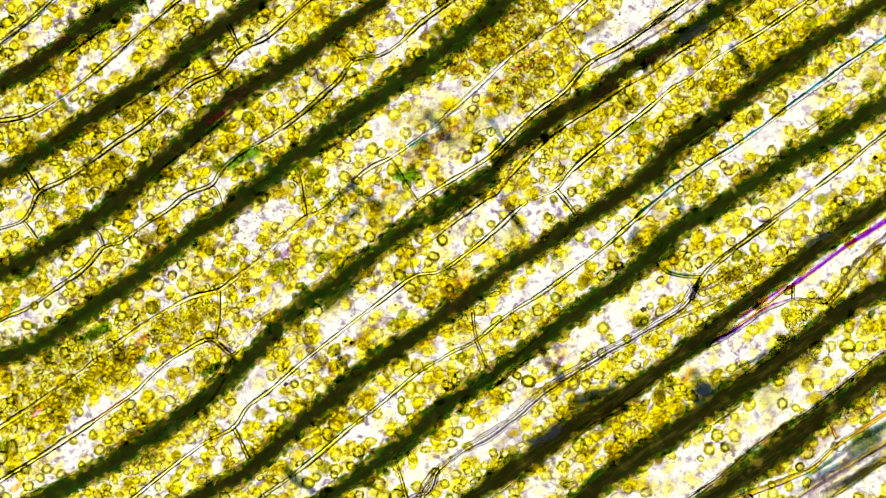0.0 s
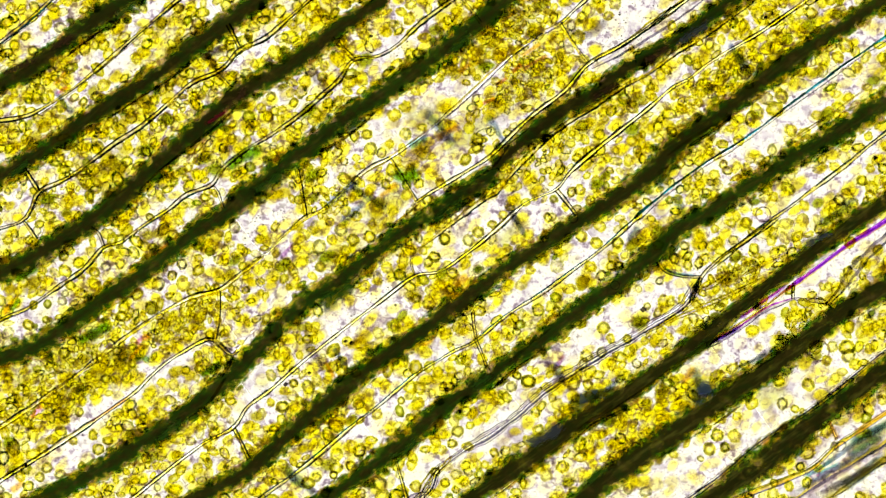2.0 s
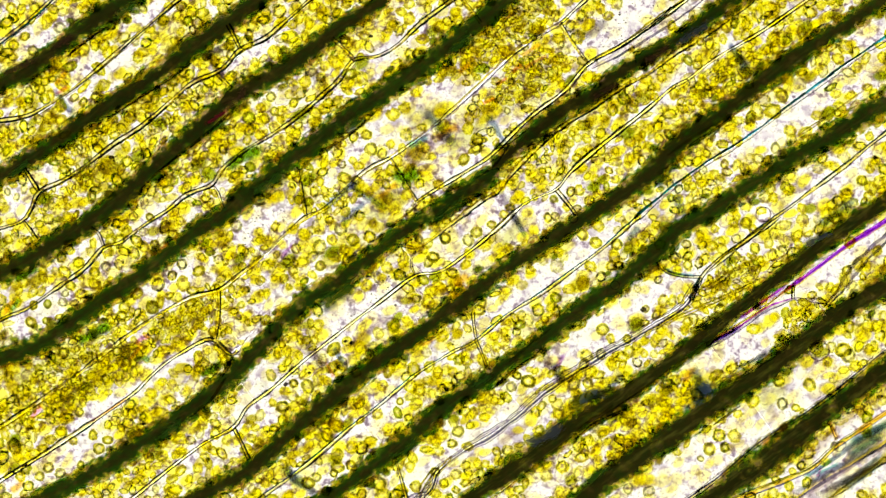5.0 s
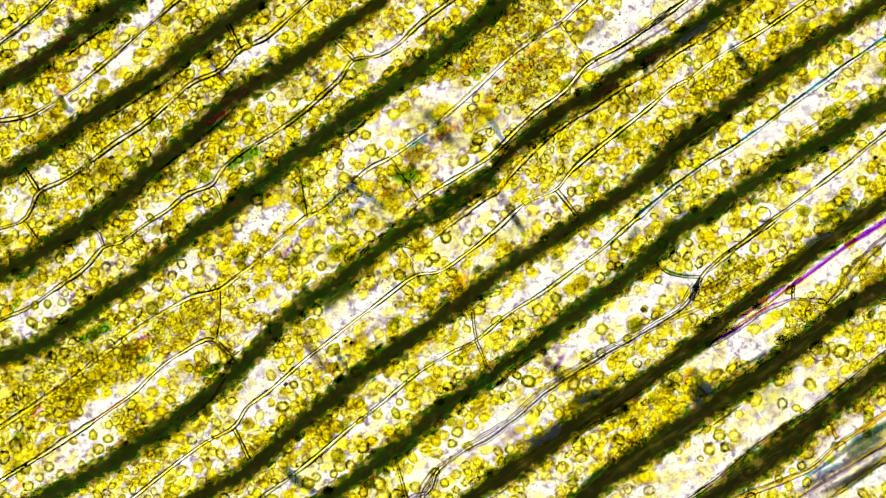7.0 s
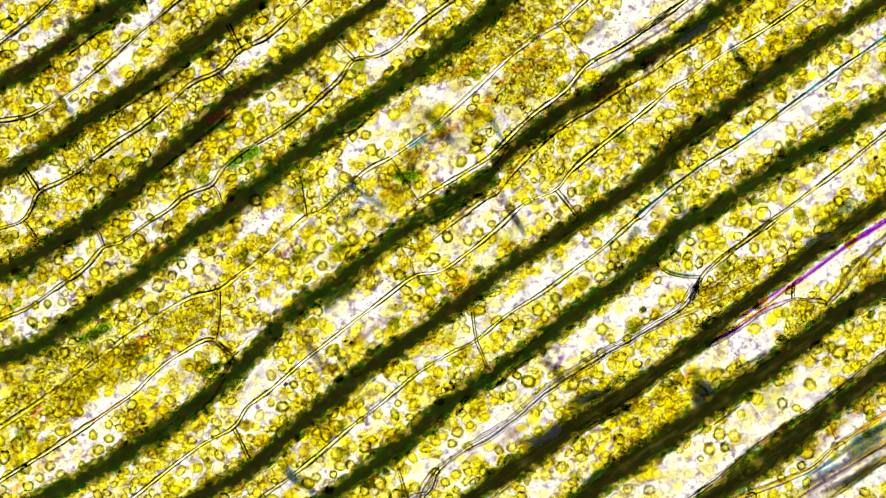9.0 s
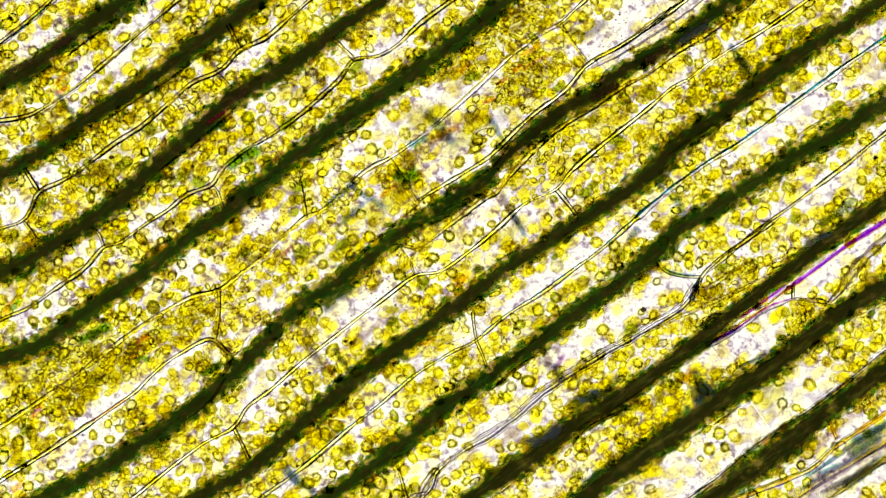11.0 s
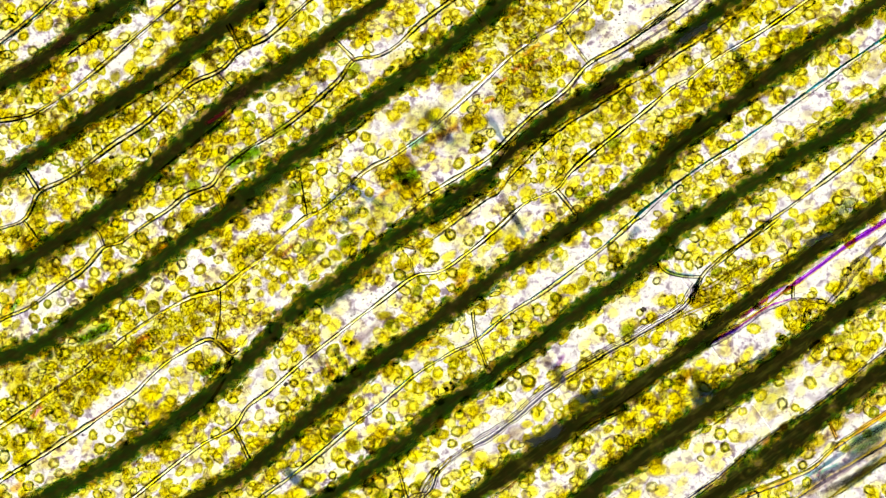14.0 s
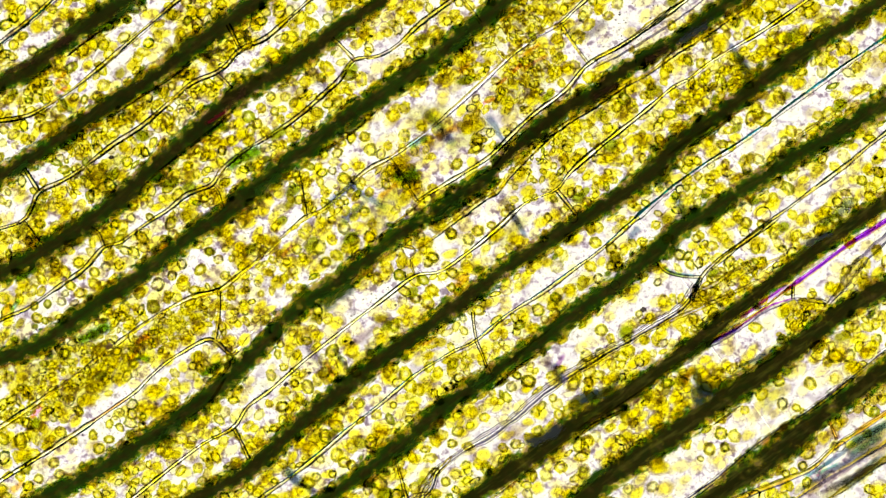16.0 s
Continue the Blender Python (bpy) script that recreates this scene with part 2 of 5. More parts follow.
BLUE_GLINT = stain_material("glint_blue", (0.07, 0.12, 0.22, 1))
SLATE_HAZE = stain_material("haze_slate", (0.10, 0.11, 0.14, 1))
LEAF_BLUR = stain_material("blur_leaf", (0.05, 0.13, 0.012, 1))


# ---- shapes ----
def pts(*xy):
    return np.array(xy, float).reshape(-1, 2) * UM


def smooth_line(p, step=0.02):
    """A Catmull-Rom line through the points, at even steps."""
    q = np.vstack((2 * p[0] - p[1], p, 2 * p[-1] - p[-2]))
    got = []
    for a, b, c, d in zip(q, q[1:], q[2:], q[3:]):
        for t in np.linspace(0, 1, max(2, int(np.linalg.norm(c - b) / step)), endpoint=False):
            got.append(0.5 * (2 * b + (c - a) * t + (2 * a - 5 * b + 4 * c - d) * t * t + (3 * b - a - 3 * c + d) * t ** 3))
    return np.array(got + [p[-1]])


def normals(line):
    d = np.gradient(line, axis=0)
    d /= np.linalg.norm(d, axis=1)[:, None] + 1e-9
    return np.stack((-d[:, 1], d[:, 0]), 1)


def mesh_of(name, verts, faces, mats, index=None, uvs=None, smooth=True):
    me = bpy.data.meshes.new(name)
    me.from_pydata(verts, [], faces)
    for m in mats:
        me.materials.append(m)
    if index is not None:
        me.polygons.foreach_set("material_index", index)
    if uvs is not None:
        layer = me.uv_layers.new(name="UVMap")
        for loop in me.loops:
            layer.data[loop.index].uv = uvs[loop.vertex_index]
    me.polygons.foreach_set("use_smooth", [smooth] * len(me.polygons))
    me.update()
    return me


def ribbon(name, line, half, profile, mats, wobble=0.0, seed=0.0, taper=False):
    """A ridge along a line. profile: (across -1..1, height, material of the strip to the next)."""
    nor = normals(line)
    n, k = len(line), len(profile)
    halves = np.broadcast_to(half, n)
    verts, uvs, faces, index = [], [], [], []
    for i, (p, m, half) in enumerate(zip(line, nor, halves)):
        w = half * (1 + wobble * noise.noise((p[0] * 5 + seed, p[1] * 5, seed)) * 2)
        w *= 1 + wobble * 1.3 * noise.noise((p[0] * 24 + seed, p[1] * 24, seed))
        lean = half * wobble * noise.noise((p[0] * 3 + seed, p[1] * 3, seed + 9)) * 1.2
        lean += half * wobble * 0.5 * noise.noise((p[0] * 14 + seed, p[1] * 14, seed + 4))
        if taper:
            w *= 0.35 + 0.65 * min(1, 6 * min(i, n - 1 - i) / n)
        for a, z, _ in profile:
            q = p + m * (a * w + lean)
            verts.append((q[0], q[1], z))
            uvs.append((i / (n - 1), a * 0.5 + 0.5))
    for i in range(n - 1):
        for j in range(k - 1):
            a = i * k + j
            faces.append((a, a + k, a + k + 1, a + 1))
            index.append(profile[j][2])
    return mesh_of(name, verts, faces, mats, index, uvs)


def part(name, mesh, parent, label=""):
    ob = new(name, mesh)
    ob.parent = parent
    return tagged(ob, label)


def chloroplast_mesh(name, seed, material):
    """A lens-shaped disc with a thick rim, radius 1, a little uneven."""
    rnd = random.Random(seed)
    sides = 16
    waves = [(k, rnd.uniform(0.08, 0.30) / k ** 0.6, rnd.uniform(0, 6.28)) for k in (2, 3, 4, 5)]
    rings = ((0.45, 0.28), (0.85, 0.12), (1.0, 0.0), (0.9, -0.2))
    verts, faces = [(0, 0, 0.33)], []
    for r, z in rings:
        for s in range(sides):
            a = 6.28318 * s / sides
            rr = r * (1 + sum(h * math.sin(k * a + f) for k, h, f in waves))
            verts.append((rr * math.cos(a), rr * math.sin(a), z))
    for s in range(sides):
        faces.append((0, 1 + s, 1 + (s + 1) % sides))
    for j in range(len(rings) - 1):
        for s in range(sides):
            a, b = 1 + j * sides + s, 1 + j * sides + (s + 1) % sides
            faces.append((a, a + sides, b + sides, b))
    return mesh_of(name, verts, faces, (material,))


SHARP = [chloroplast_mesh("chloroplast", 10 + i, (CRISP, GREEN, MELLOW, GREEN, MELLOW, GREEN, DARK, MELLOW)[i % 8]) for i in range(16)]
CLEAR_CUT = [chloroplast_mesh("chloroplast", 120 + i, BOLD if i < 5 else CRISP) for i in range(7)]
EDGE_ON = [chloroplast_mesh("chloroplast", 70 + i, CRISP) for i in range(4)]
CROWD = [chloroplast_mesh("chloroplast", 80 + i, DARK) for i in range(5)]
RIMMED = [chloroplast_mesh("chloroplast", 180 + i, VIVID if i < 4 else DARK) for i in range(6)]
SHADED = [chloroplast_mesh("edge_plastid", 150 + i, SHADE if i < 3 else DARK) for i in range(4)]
SOFT = [chloroplast_mesh("deep_chloroplast", 40 + i, DEEP) for i in range(6)]

GOLDEN = [chloroplast_mesh("deep_chloroplast", 160 + i, GOLD) for i in range(5)]
FADED = [chloroplast_mesh("faint_chloroplast", 60 + i, FAINT) for i in range(4)]


# ---- the bright field ----
def illuminated_field():
    a, b, z = 2.7, 1.8, -0.20
    verts = [(x, y, h) for h in (z - 0.05, z) for x, y in ((-a, -b), (a, -b), (a, b), (-a, b))]
    faces = [(3, 2, 1, 0), (4, 5, 6, 7), (0, 1, 5, 4), (1, 2, 6, 5), (2, 3, 7, 6), (3, 0, 4, 7)]
    ob = new("backdrop", mesh_of("backdrop", verts, faces, (FIELD,), smooth=False))
    tagged(ob, "evenly lit cream-white microscope lamp field under the leaf", "light field", kind="structure")


illuminated_field()

# ---- plan: walls between the cell rows, from the upper edge down ----
WALLS = []


def long_wall(*xy):
    WALLS.append(pts(*xy))


long_wall((-211, 80.75), (-196, 91.25), (-186, 98.75), (-178.5, 105), (-173, 110), (-156, 122.75))
long_wall((-211, 53.25), (-196, 56.5), (-188.5, 57.5), (-181, 59.75), (-171, 65.75), (-161, 72.75), (-146, 85.25), (-131, 98.25), (-118.5, 109.25), (-101, 124))
long_wall((-211, 5.75), (-196, 9), (-186, 12.5), (-182, 18.25), (-178.5, 25.25), (-168.5, 30), (-159.75, 35.25), (-146, 45.75), (-133.5, 54), (-121, 64.75), (-111, 73.25), (-101, 77.5), (-95.5, 81.25), (-89.75, 87.75), (-78.5, 93.25), (-68.5, 101.5), (-58.5, 110.25), (-43.5, 124))
long_wall((-211, -41), (-196, -31.75), (-183.5, -26), (-171, -17.25), (-158.5, -8.75), (-149.75, 0.75), (-142.25, 2.75), (-131, 11.25), (-121, 17.75), (-113, 24), (-102.25, 28.25), (-97.25, 35.25), (-88.5, 42.75), (-76, 50.25), (-63.5, 59), (-53.5, 67.75), (-45.5, 75.25), (-39.25, 83.5), (-28.5, 85.25), (-19.75, 90.25), (-11, 98.75), (-1, 106.25), (21.5, 122.75))
long_wall((-211, -88.5), (-196, -79), (-183.5, -71), (-171, -62.25), (-158.5, -53), (-146, -43.25), (-136, -36), (-121, -26.25), (-111, -21.25), (-99.25, -18.25), (-91, -12.25), (-78.5, -2.25), (-71, 5.25), (-60.75, 13.75), (-52.25, 17.75), (-43.5, 26.25), (-33.5, 35.25), (-23.5, 40.5), (-11, 49), (-1, 57), (16.5, 72.75), (29, 84.75), (41.5, 94), (51.5, 99.5), (59, 106.5), (76.5, 122.75))
long_wall((-211, -113.5), (-196, -102.75), (-181, -93.5), (-171, -87.25), (-158.5, -79), (-146, -70.25), (-136.5, -63.5), (-130.5, -57.25), (-123.5, -51), (-117.25, -46.75), (-103, -40), (-93, -47), (-86, -37.75), (-71, -26), (-56, -14), (-41, -3.5), (-26, 8.25), (-11.75, 21), (1.5, 29), (16.5, 37.75), (24, 43.75), (39, 58.75), (54, 70.25), (64, 81.75), (79, 90.25), (94, 100.25), (107, 109.75), (126.5, 124))
long_wall((-158.5, -126), (-136.5, -109.75), (-121, -97.25), (-106, -86), (-92.75, -79), (-86, -69.75), (-76, -62.25), (-63.5, -51), (-51, -41.25), (-36, -29.75), (-23.5, -20), (-12.25, -11.75), (-1, -9.75), (11.5, -1.25), (24, 9), (36.5, 20.25), (49.75, 26.25), (56.5, 34), (66.5, 42.75), (79, 52.75), (91.5, 62.75), (101.5, 71.5), (109, 75.25), (116.5, 81.25), (129, 89.25), (141.5, 96.5), (154, 105.25), (179, 122.75))
long_wall((-103.5, -126), (-81, -110.25), (-66, -99.75), (-53.5, -89.75), (-41, -79), (-26, -67.25), (-11, -54.75), (4, -45.75), (14.5, -40.5), (29, -28.75), (44, -19.25), (56.5, -10), (69, -1), (81.5, 9.75), (91.5, 18.75), (104, 29), (116.5, 37.75), (129, 45.25), (141.5, 54), (154, 63.75), (166.5, 72.75), (179, 81.75), (189, 88.75), (196, 93.5), (216.5, 107.75))
long_wall((-26, -123.5), (-7.25, -107.75), (-2, -97.75), (9, -89.75), (21.5, -82.25), (34, -72.75), (44, -63.75), (56.5, -55.25), (69, -47.25), (81.5, -40.25), (94, -32.5), (106.5, -24.75), (114, -12.75), (121.5, -4.75), (134, 4), (146.5, 13.75), (154, 19), (166.5, 28.5), (179, 37.75), (189, 46.25), (196, 51.5), (216.5, 66.5))
long_wall((4, -123.5), (29, -105.25), (49, -89.75), (69, -75.25), (89, -62.25), (104, -51), (117.75, -41.25), (129, -34.75), (141.5, -26.75), (154, -16.75), (166.5, -7.75), (179, 2), (196, 12.5), (216.5, 26.75))
long_wall((86.5, -124.75), (114, -106.75), (126.5, -97.25), (141.5, -84.75), (159, -73.5), (171.5, -64.75), (186.5, -52.25), (196, -44.75), (216.5, -29.75))
long_wall((99, -124.75), (129, -110.75), (154, -101), (164, -96.25), (174, -87.25), (186.5, -79), (196, -72.75), (216.5, -59.75))
LINES = [smooth_line(w) for w in WALLS]


def along(p):
    return p @ AXIS


def across(p):
    return p @ SIDE


PROFILE = [(along(w), across(w)) for w in LINES]
PROFILE = [(np.maximum.accumulate(u), v) for u, v in PROFILE]


def row_of(p):
    """The cell row in which a place lies: 0 above the first wall."""
    u, v = along(p), across(p)
    return sum(v < np.interp(u, *pr) for pr in PROFILE)


# End walls across the rows: row, line; sharp, or a veil out of focus
END_WALLS = []


def end_wall(row, *xy):
    END_WALLS.append((row, pts(*xy)))


end_wall(2, (-95, 99.25), (-92.5, 94.25), (-89.5, 88.25))
end_wall(2, (-185, 35.75), (-182, 30.75), (-178.5, 25.25))
end_wall(3, (-100, 77.75), (-97, 74.75), (-93, 70.75))
end_wall(3, (-185, 12.25), (-182.5, 8.75), (-179.5, 4.25))
end_wall(3, (-155.5, 9.75), (-152, 6.75), (-149.75, 1))
end_wall(3, (-49, 93.25), (-44, 88.75), (-39.25, 83.5))
end_wall(4, (-102, 28.25), (-99.5, 25.25), (-97, 17.75))
end_wall(4, (-64, 34.75), (-62.25, 25.25), (-60.5, 13.75))
end_wall(4, (9, 109.75), (12.5, 105.25), (16.5, 99.75))
end_wall(5, (-23.5, 40.5), (-18, 31.25), (-11.5, 21))
end_wall(5, (51.5, 99.5), (57.5, 90.75), (64.5, 81.75))
end_wall(5, (-99, -18.25), (-99, -28.5), (-100.5, -39.75))
end_wall(6, (-93, -47), (-95, -51.75), (-98, -56))
end_wall(6, (-12.25, -11.75), (-14, -5.75), (-12.5, 0), (-20, 2))
end_wall(7, (-92.5, -79), (-89.5, -84.75), (-85.75, -92.75))
end_wall(7, (50, 26.25), (54, 21.25), (59, 14.75))
end_wall(7, (13, -27.75), (13.5, -33.75), (14.75, -40.5))
end_wall(8, (14.75, -40.5), (17, -45.75), (19.5, -52.75))
end_wall(8, (94.75, -5.25), (98.5, -9.75), (106.5, -12), (114.5, -12.25))
end_wall(8, (-21, -92.25), (-18.5, -101.25), (-16, -110.75))
end_wall(10, (155, -14.75), (154.5, -18.25), (154.5, -22.25))
end_wall(11, (170.25, -75), (172, -79.5), (174, -84.25))
end_wall(9, (114.25, -12.75), (112.5, -16.75), (109.5, -22.75))
# Veils: deep walls out of focus, and painted fringes, glow and haze.
VEILS = []


def veil(row, half, mat, *xy):
    VEILS.append((row, half, mat, pts(*xy)))


veil(1, 9, BLUE_VEIL, (-172, 70.25), (-168, 64.75), (-163, 59.25))
veil(3, 10, GREY_VEIL, (-105.5, 88.25), (-101, 80.75), (-96, 72.75))
veil(4, 12, GREY_VEIL, (-59.75, 80.75), (-53, 72.75), (-48.5, 67.25))
veil(5, 14, BLUE_VEIL, (-9, 62.75), (-1.5, 54.75), (7, 44.75))
veil(5, 12, BLUE_VEIL, (-43.5, 30.75), (-34.75, 24), (-23.5, 17.25))
veil(6, 9, GREY_VEIL, (24, 27.75), (29, 19), (35.25, 7.25))
veil(7, 9, BLUE_VEIL, (30, 17.25), (33.5, 10.75), (37.5, 4.25))
veil(7, 11, BLUE_VEIL, (102, 25.25), (105.5, 17.75), (109.5, 10.25))
veil(7, 11, BLUE_VEIL, (126.5, 92.75), (130.5, 85.75), (134.5, 77.75))
veil(7, 13, GREY_VEIL, (-61, -38.75), (-57, -46.25), (-51, -55.75))
veil(9, 10, GREY_VEIL, (44, -46.25), (48, -52.25), (53.5, -60.75))
veil(8, 13, BLUE_VEIL, (-72, -94.25), (-65.5, -101.25), (-54.5, -110.75))
veil(10, 14, BLUE_VEIL, (109.5, -52.25), (113.5, -58.75), (117, -65.75))
veil(9, 16, BLUE_VEIL, (56.5, -68.75), (66.5, -65.75), (76.5, -62.25))
veil(5, 14, GREY_VEIL, (54, 97.75), (62.75, 94.75), (74, 102.75))
veil(9, 12, BLUE_VEIL, (164, 9), (174, 15.25), (184, 24))
veil(10, 5, GLOW_VEIL, (136.5, -28.75), (154, -17.25), (166.5, -8.25), (179, 1.25), (196, 12), (229, 34))
veil(10, 6, INK_VEIL, (117, -42.75), (124.5, -38.75), (132, -34.25))
veil(3, 14, GREEN_VEIL, (-191, -14.75), (-184.75, -11.25), (-178.5, -7.25))
veil(4, 16, GREEN_VEIL, (-97.25, 35.25), (-88.5, 40.25), (-78.5, 44.75))
veil(2, 12, GREEN_VEIL, (-181, 39), (-171, 44.75), (-161, 50.25))
veil(5, 14, GREEN_VEIL, (-163.5, -42.25), (-154.75, -37.75), (-146, -32.25))
veil(6, 14, GREEN_VEIL, (-108.5, -56.75), (-102.25, -53.75), (-97.25, -49.75))
veil(5, 16, GREEN_VEIL, (-23.5, 34), (-17.25, 31.5), (-9.75, 35.25))
veil(6, 10, GREY_VEIL, (104, 93.75), (115.25, 100.25), (126.5, 107.75))
veil(12, 8, GREY_VEIL, (164, -109.75), (179, -102.25), (196, -93.5))
veil(12, 9, TEAL_VEIL, (179, -87.25), (189, -82.25), (199, -76))
veil(9, 12, BLUE_VEIL, (64, -66.25), (72.75, -62.25), (81.5, -54.75))
veil(3, 5, RED_VEIL, (-106, 53.75), (-99.75, 59.25), (-92.25, 64.25))
veil(5, 6, VIOLET_VEIL, (-72.25, -4.25), (-69.75, -1.25), (-66, 2.25))
veil(6, 4, RED_VEIL, (-158.5, -77.75), (-148.5, -71.75), (-138, -64.75))
veil(6, 7, VIOLET_VEIL, (49, -54.75), (51.5, -51), (54, -46))
veil(8, 5, TEAL_VEIL, (96.5, -7.25), (102.75, -10.75), (112.75, -11.75))
veil(10, 8, VIOLET_VEIL, (117.75, -41.75), (126.5, -37.25), (134, -32.75))
veil(5, 6, RED_VEIL, (34, 78.25), (40.25, 82.75), (47.75, 86.25))
veil(5, 8, TEAL_VEIL, (-16, 44.75), (-11.5, 47.75), (-6, 50.25))
veil(1, 6, RED_VEIL, (-158.5, 92.75), (-154.75, 95.75), (-151, 98.25))
veil(12, 7, TEAL_VEIL, (159, -101.75), (166.5, -97.75), (174, -92.75))
veil(12, 10, BLUE_VEIL, (154, -109.75), (169, -100.25), (196, -85.25))
veil(12, 24, MAUVE_VEIL, (154, -112.75), (169, -102.25), (184, -92.75), (204, -82.25))
veil(12, 9, BLUE_VEIL, (161.5, -100.25), (174, -92.75), (186.5, -84.25), (204, -73.5))
veil(12, 20, HAZE_VEIL, (176.5, -92.75), (186.5, -86.25), (196.5, -79.25), (209, -71))
veil(12, 15, HAZE_VEIL, (164, -112.75), (176.5, -105.25), (189, -97.25), (204, -88.5))
veil(12, 7, BLUE_VEIL, (171.5, -106.75), (184, -99.75), (196.5, -89.75))
veil(11, 16, MAUVE_VEIL, (154, -94.75), (164, -88.75), (174, -79.75), (186.5, -70.25), (201.5, -59.75))
veil(11, 14, HAZE_VEIL, (136.5, -99.75), (154, -89.75), (164, -82.25))
veil(11, 9, RED_VEIL, (150.25, -85.25), (159, -78.75), (166.5, -73.5))
veil(7, 14, BLUE_VEIL, (129, 87.25), (133.5, 82.25), (135.5, 75.25))
veil(10, 12, INK_VEIL, (113, -60.75), (116.5, -64.25), (119.5, -62.25))
veil(6, 10, MAUVE_VEIL, (-48.5, -47.25), (-36, -38.75), (-21, -26.75))
veil(5, 16, MAUVE_VEIL, (-21, 35.25), (-1, 50.25), (19, 62.75))
veil(5, 10, BLUE_VEIL, (19, 60.25), (24, 52.75), (29, 44.75))
veil(7, 6, RED_VEIL, (-52.25, -49.75), (-49.75, -53.5), (-48, -57.75))

veil(4, 46, OLIVE_VEIL, (14, 87.75), (29, 97.75), (44, 105.25))
veil(4, 34, OLIVE_VEIL, (-16, 52.25), (-6, 57.75), (4, 62.75))
veil(5, 50, OLIVE_VEIL, (19, 62.75), (34, 72.75), (51.5, 84))
veil(5, 26, OLIVE_VEIL, (-1, 41.5), (11.5, 51.5), (21.5, 59))
veil(5, 30, OLIVE_VEIL, (-36, 11.5), (-26, 19), (-16, 27.75))
veil(5, 44, OLIVE_VEIL, (-196, -62.25), (-173.5, -51), (-146, -36))
veil(5, 44, OLIVE_VEIL, (-181, -74.75), (-153.5, -57.25), (-126, -42.25))
veil(5, 30, OLIVE_VEIL, (-133.5, -39.75), (-116, -31), (-98.5, -24.75))
veil(5, 26, OLIVE_VEIL, (-56, -7.25), (-46, -2.25), (-36, 5.25))
veil(7, 26, OLIVE_VEIL, (24, 0.25), (31.5, 7.75), (37.75, 15.25))
veil(2, 24, OLIVE_VEIL, (-166, 27.75), (-153.5, 32.75), (-138.5, 42.75))
veil(9, 26, OLIVE_VEIL, (121.5, -14.75), (131.5, -9.75), (141.5, -5.25))
veil(11, 30, OLIVE_VEIL, (139, -69.75), (146.5, -64.75), (154, -62.25))
veil(4, 6, ROSE_VEIL, (17, 64.25), (20.5, 65.75), (23.5, 67.25))
veil(4, 5, ROSE_VEIL, (23, 72.75), (26, 74.25), (29, 76.25))
veil(5, 6, ROSE_VEIL, (30.25, 78.25), (32.75, 80.25), (35.25, 82.25))
veil(5, 9, ORANGE_VEIL, (-3.5, 49), (1.5, 52.25), (7.75, 54.75))
veil(5, 8, ORANGE_VEIL, (34, 85.25), (39, 88.25), (44, 91.25))
veil(4, 7, ORANGE_VEIL, (25.25, 100.25), (29, 102.75), (32.75, 105.75))
veil(4, 8, ORANGE_VEIL, (6.5, 77.75), (9.5, 80.25), (12.75, 82.25))
veil(5, 9, ORANGE_VEIL, (-29, 22.75), (-23.5, 26.5), (-19.75, 29.75))
veil(7, 9, ORANGE_VEIL, (6, -17.75), (8.5, -14.25), (12, -11.75))
veil(8, 8, ORANGE_VEIL, (-9.75, -43.5), (-6, -41), (-3, -37.25))
veil(3, 9, ORANGE_VEIL, (-195.5, -29.75), (-193, -26), (-190, -22.25))
veil(3, 8, TEAL_VEIL, (-192.5, -27.75), (-190, -24.75), (-187.5, -21.75))
veil(3, 7, ORANGE_VEIL, (-127.25, -3.5), (-124, 0.25), (-121, 3.25))
veil(5, 6, ROSE_VEIL, (-137, -42.75), (-133.5, -39.75), (-129, -38.75))
veil(5, 10, TEAL_VEIL, (-137, -49.75), (-133.5, -48.75), (-129.5, -49.75))
veil(5, 7, ORANGE_VEIL, (-139.75, -49.75), (-136, -46), (-133.5, -41.25))
veil(6, 7, ROSE_VEIL, (-183.5, -75.25), (-180.5, -72.25), (-177.5, -68.75))
veil(6, 8, ORANGE_VEIL, (-192.25, -107.75), (-189, -105.25), (-186, -102.25))
veil(1, 8, ORANGE_VEIL, (-173, 72.25), (-169.75, 75.25), (-166.5, 80.25))
veil(1, 7, ROSE_VEIL, (-172, 68.25), (-169, 70.25), (-166, 72.25))
veil(10, 10, ORANGE_VEIL, (106, -59.75), (109.5, -55.75), (112.5, -52.25))
veil(11, 10, ORANGE_VEIL, (140.25, -87.25), (146.5, -83.75), (154, -77.75))
veil(11, 9, ORANGE_VEIL, (171, -75.25), (173, -80.75), (175.5, -84.75))
veil(12, 7, ORANGE_VEIL, (181.5, -82.25), (190.25, -76.75), (199, -70.25))
veil(12, 7, TEAL_VEIL, (164, -100.25), (170.25, -97.75), (176.5, -94.75))
veil(12, 6, ROSE_VEIL, (165.5, -101.25), (167, -98.75), (168, -96.25))
veil(12, 10, BLUE_VEIL, (176.5, -106.75), (185.25, -101), (196, -93.5))
veil(12, 8, TEAL_VEIL, (179, -92.75), (186.5, -87.75), (196, -82.25))
veil(8, 8, BLUE_VEIL, (94, 32.75), (95.5, 29), (98, 25.25))
veil(9, 8, BLUE_VEIL, (81.5, 2.75), (84, 6.5), (87.75, 10.25))
veil(5, 11, BLUE_VEIL, (-53.5, 17.25), (-46, 24), (-36, 31.5))
veil(5, 10, BLUE_VEIL, (-46, 10.25), (-41, 15.25), (-33.5, 22.25))
veil(9, 9, BLUE_VEIL, (49, -49.75), (51.5, -54.75), (54, -59.75))
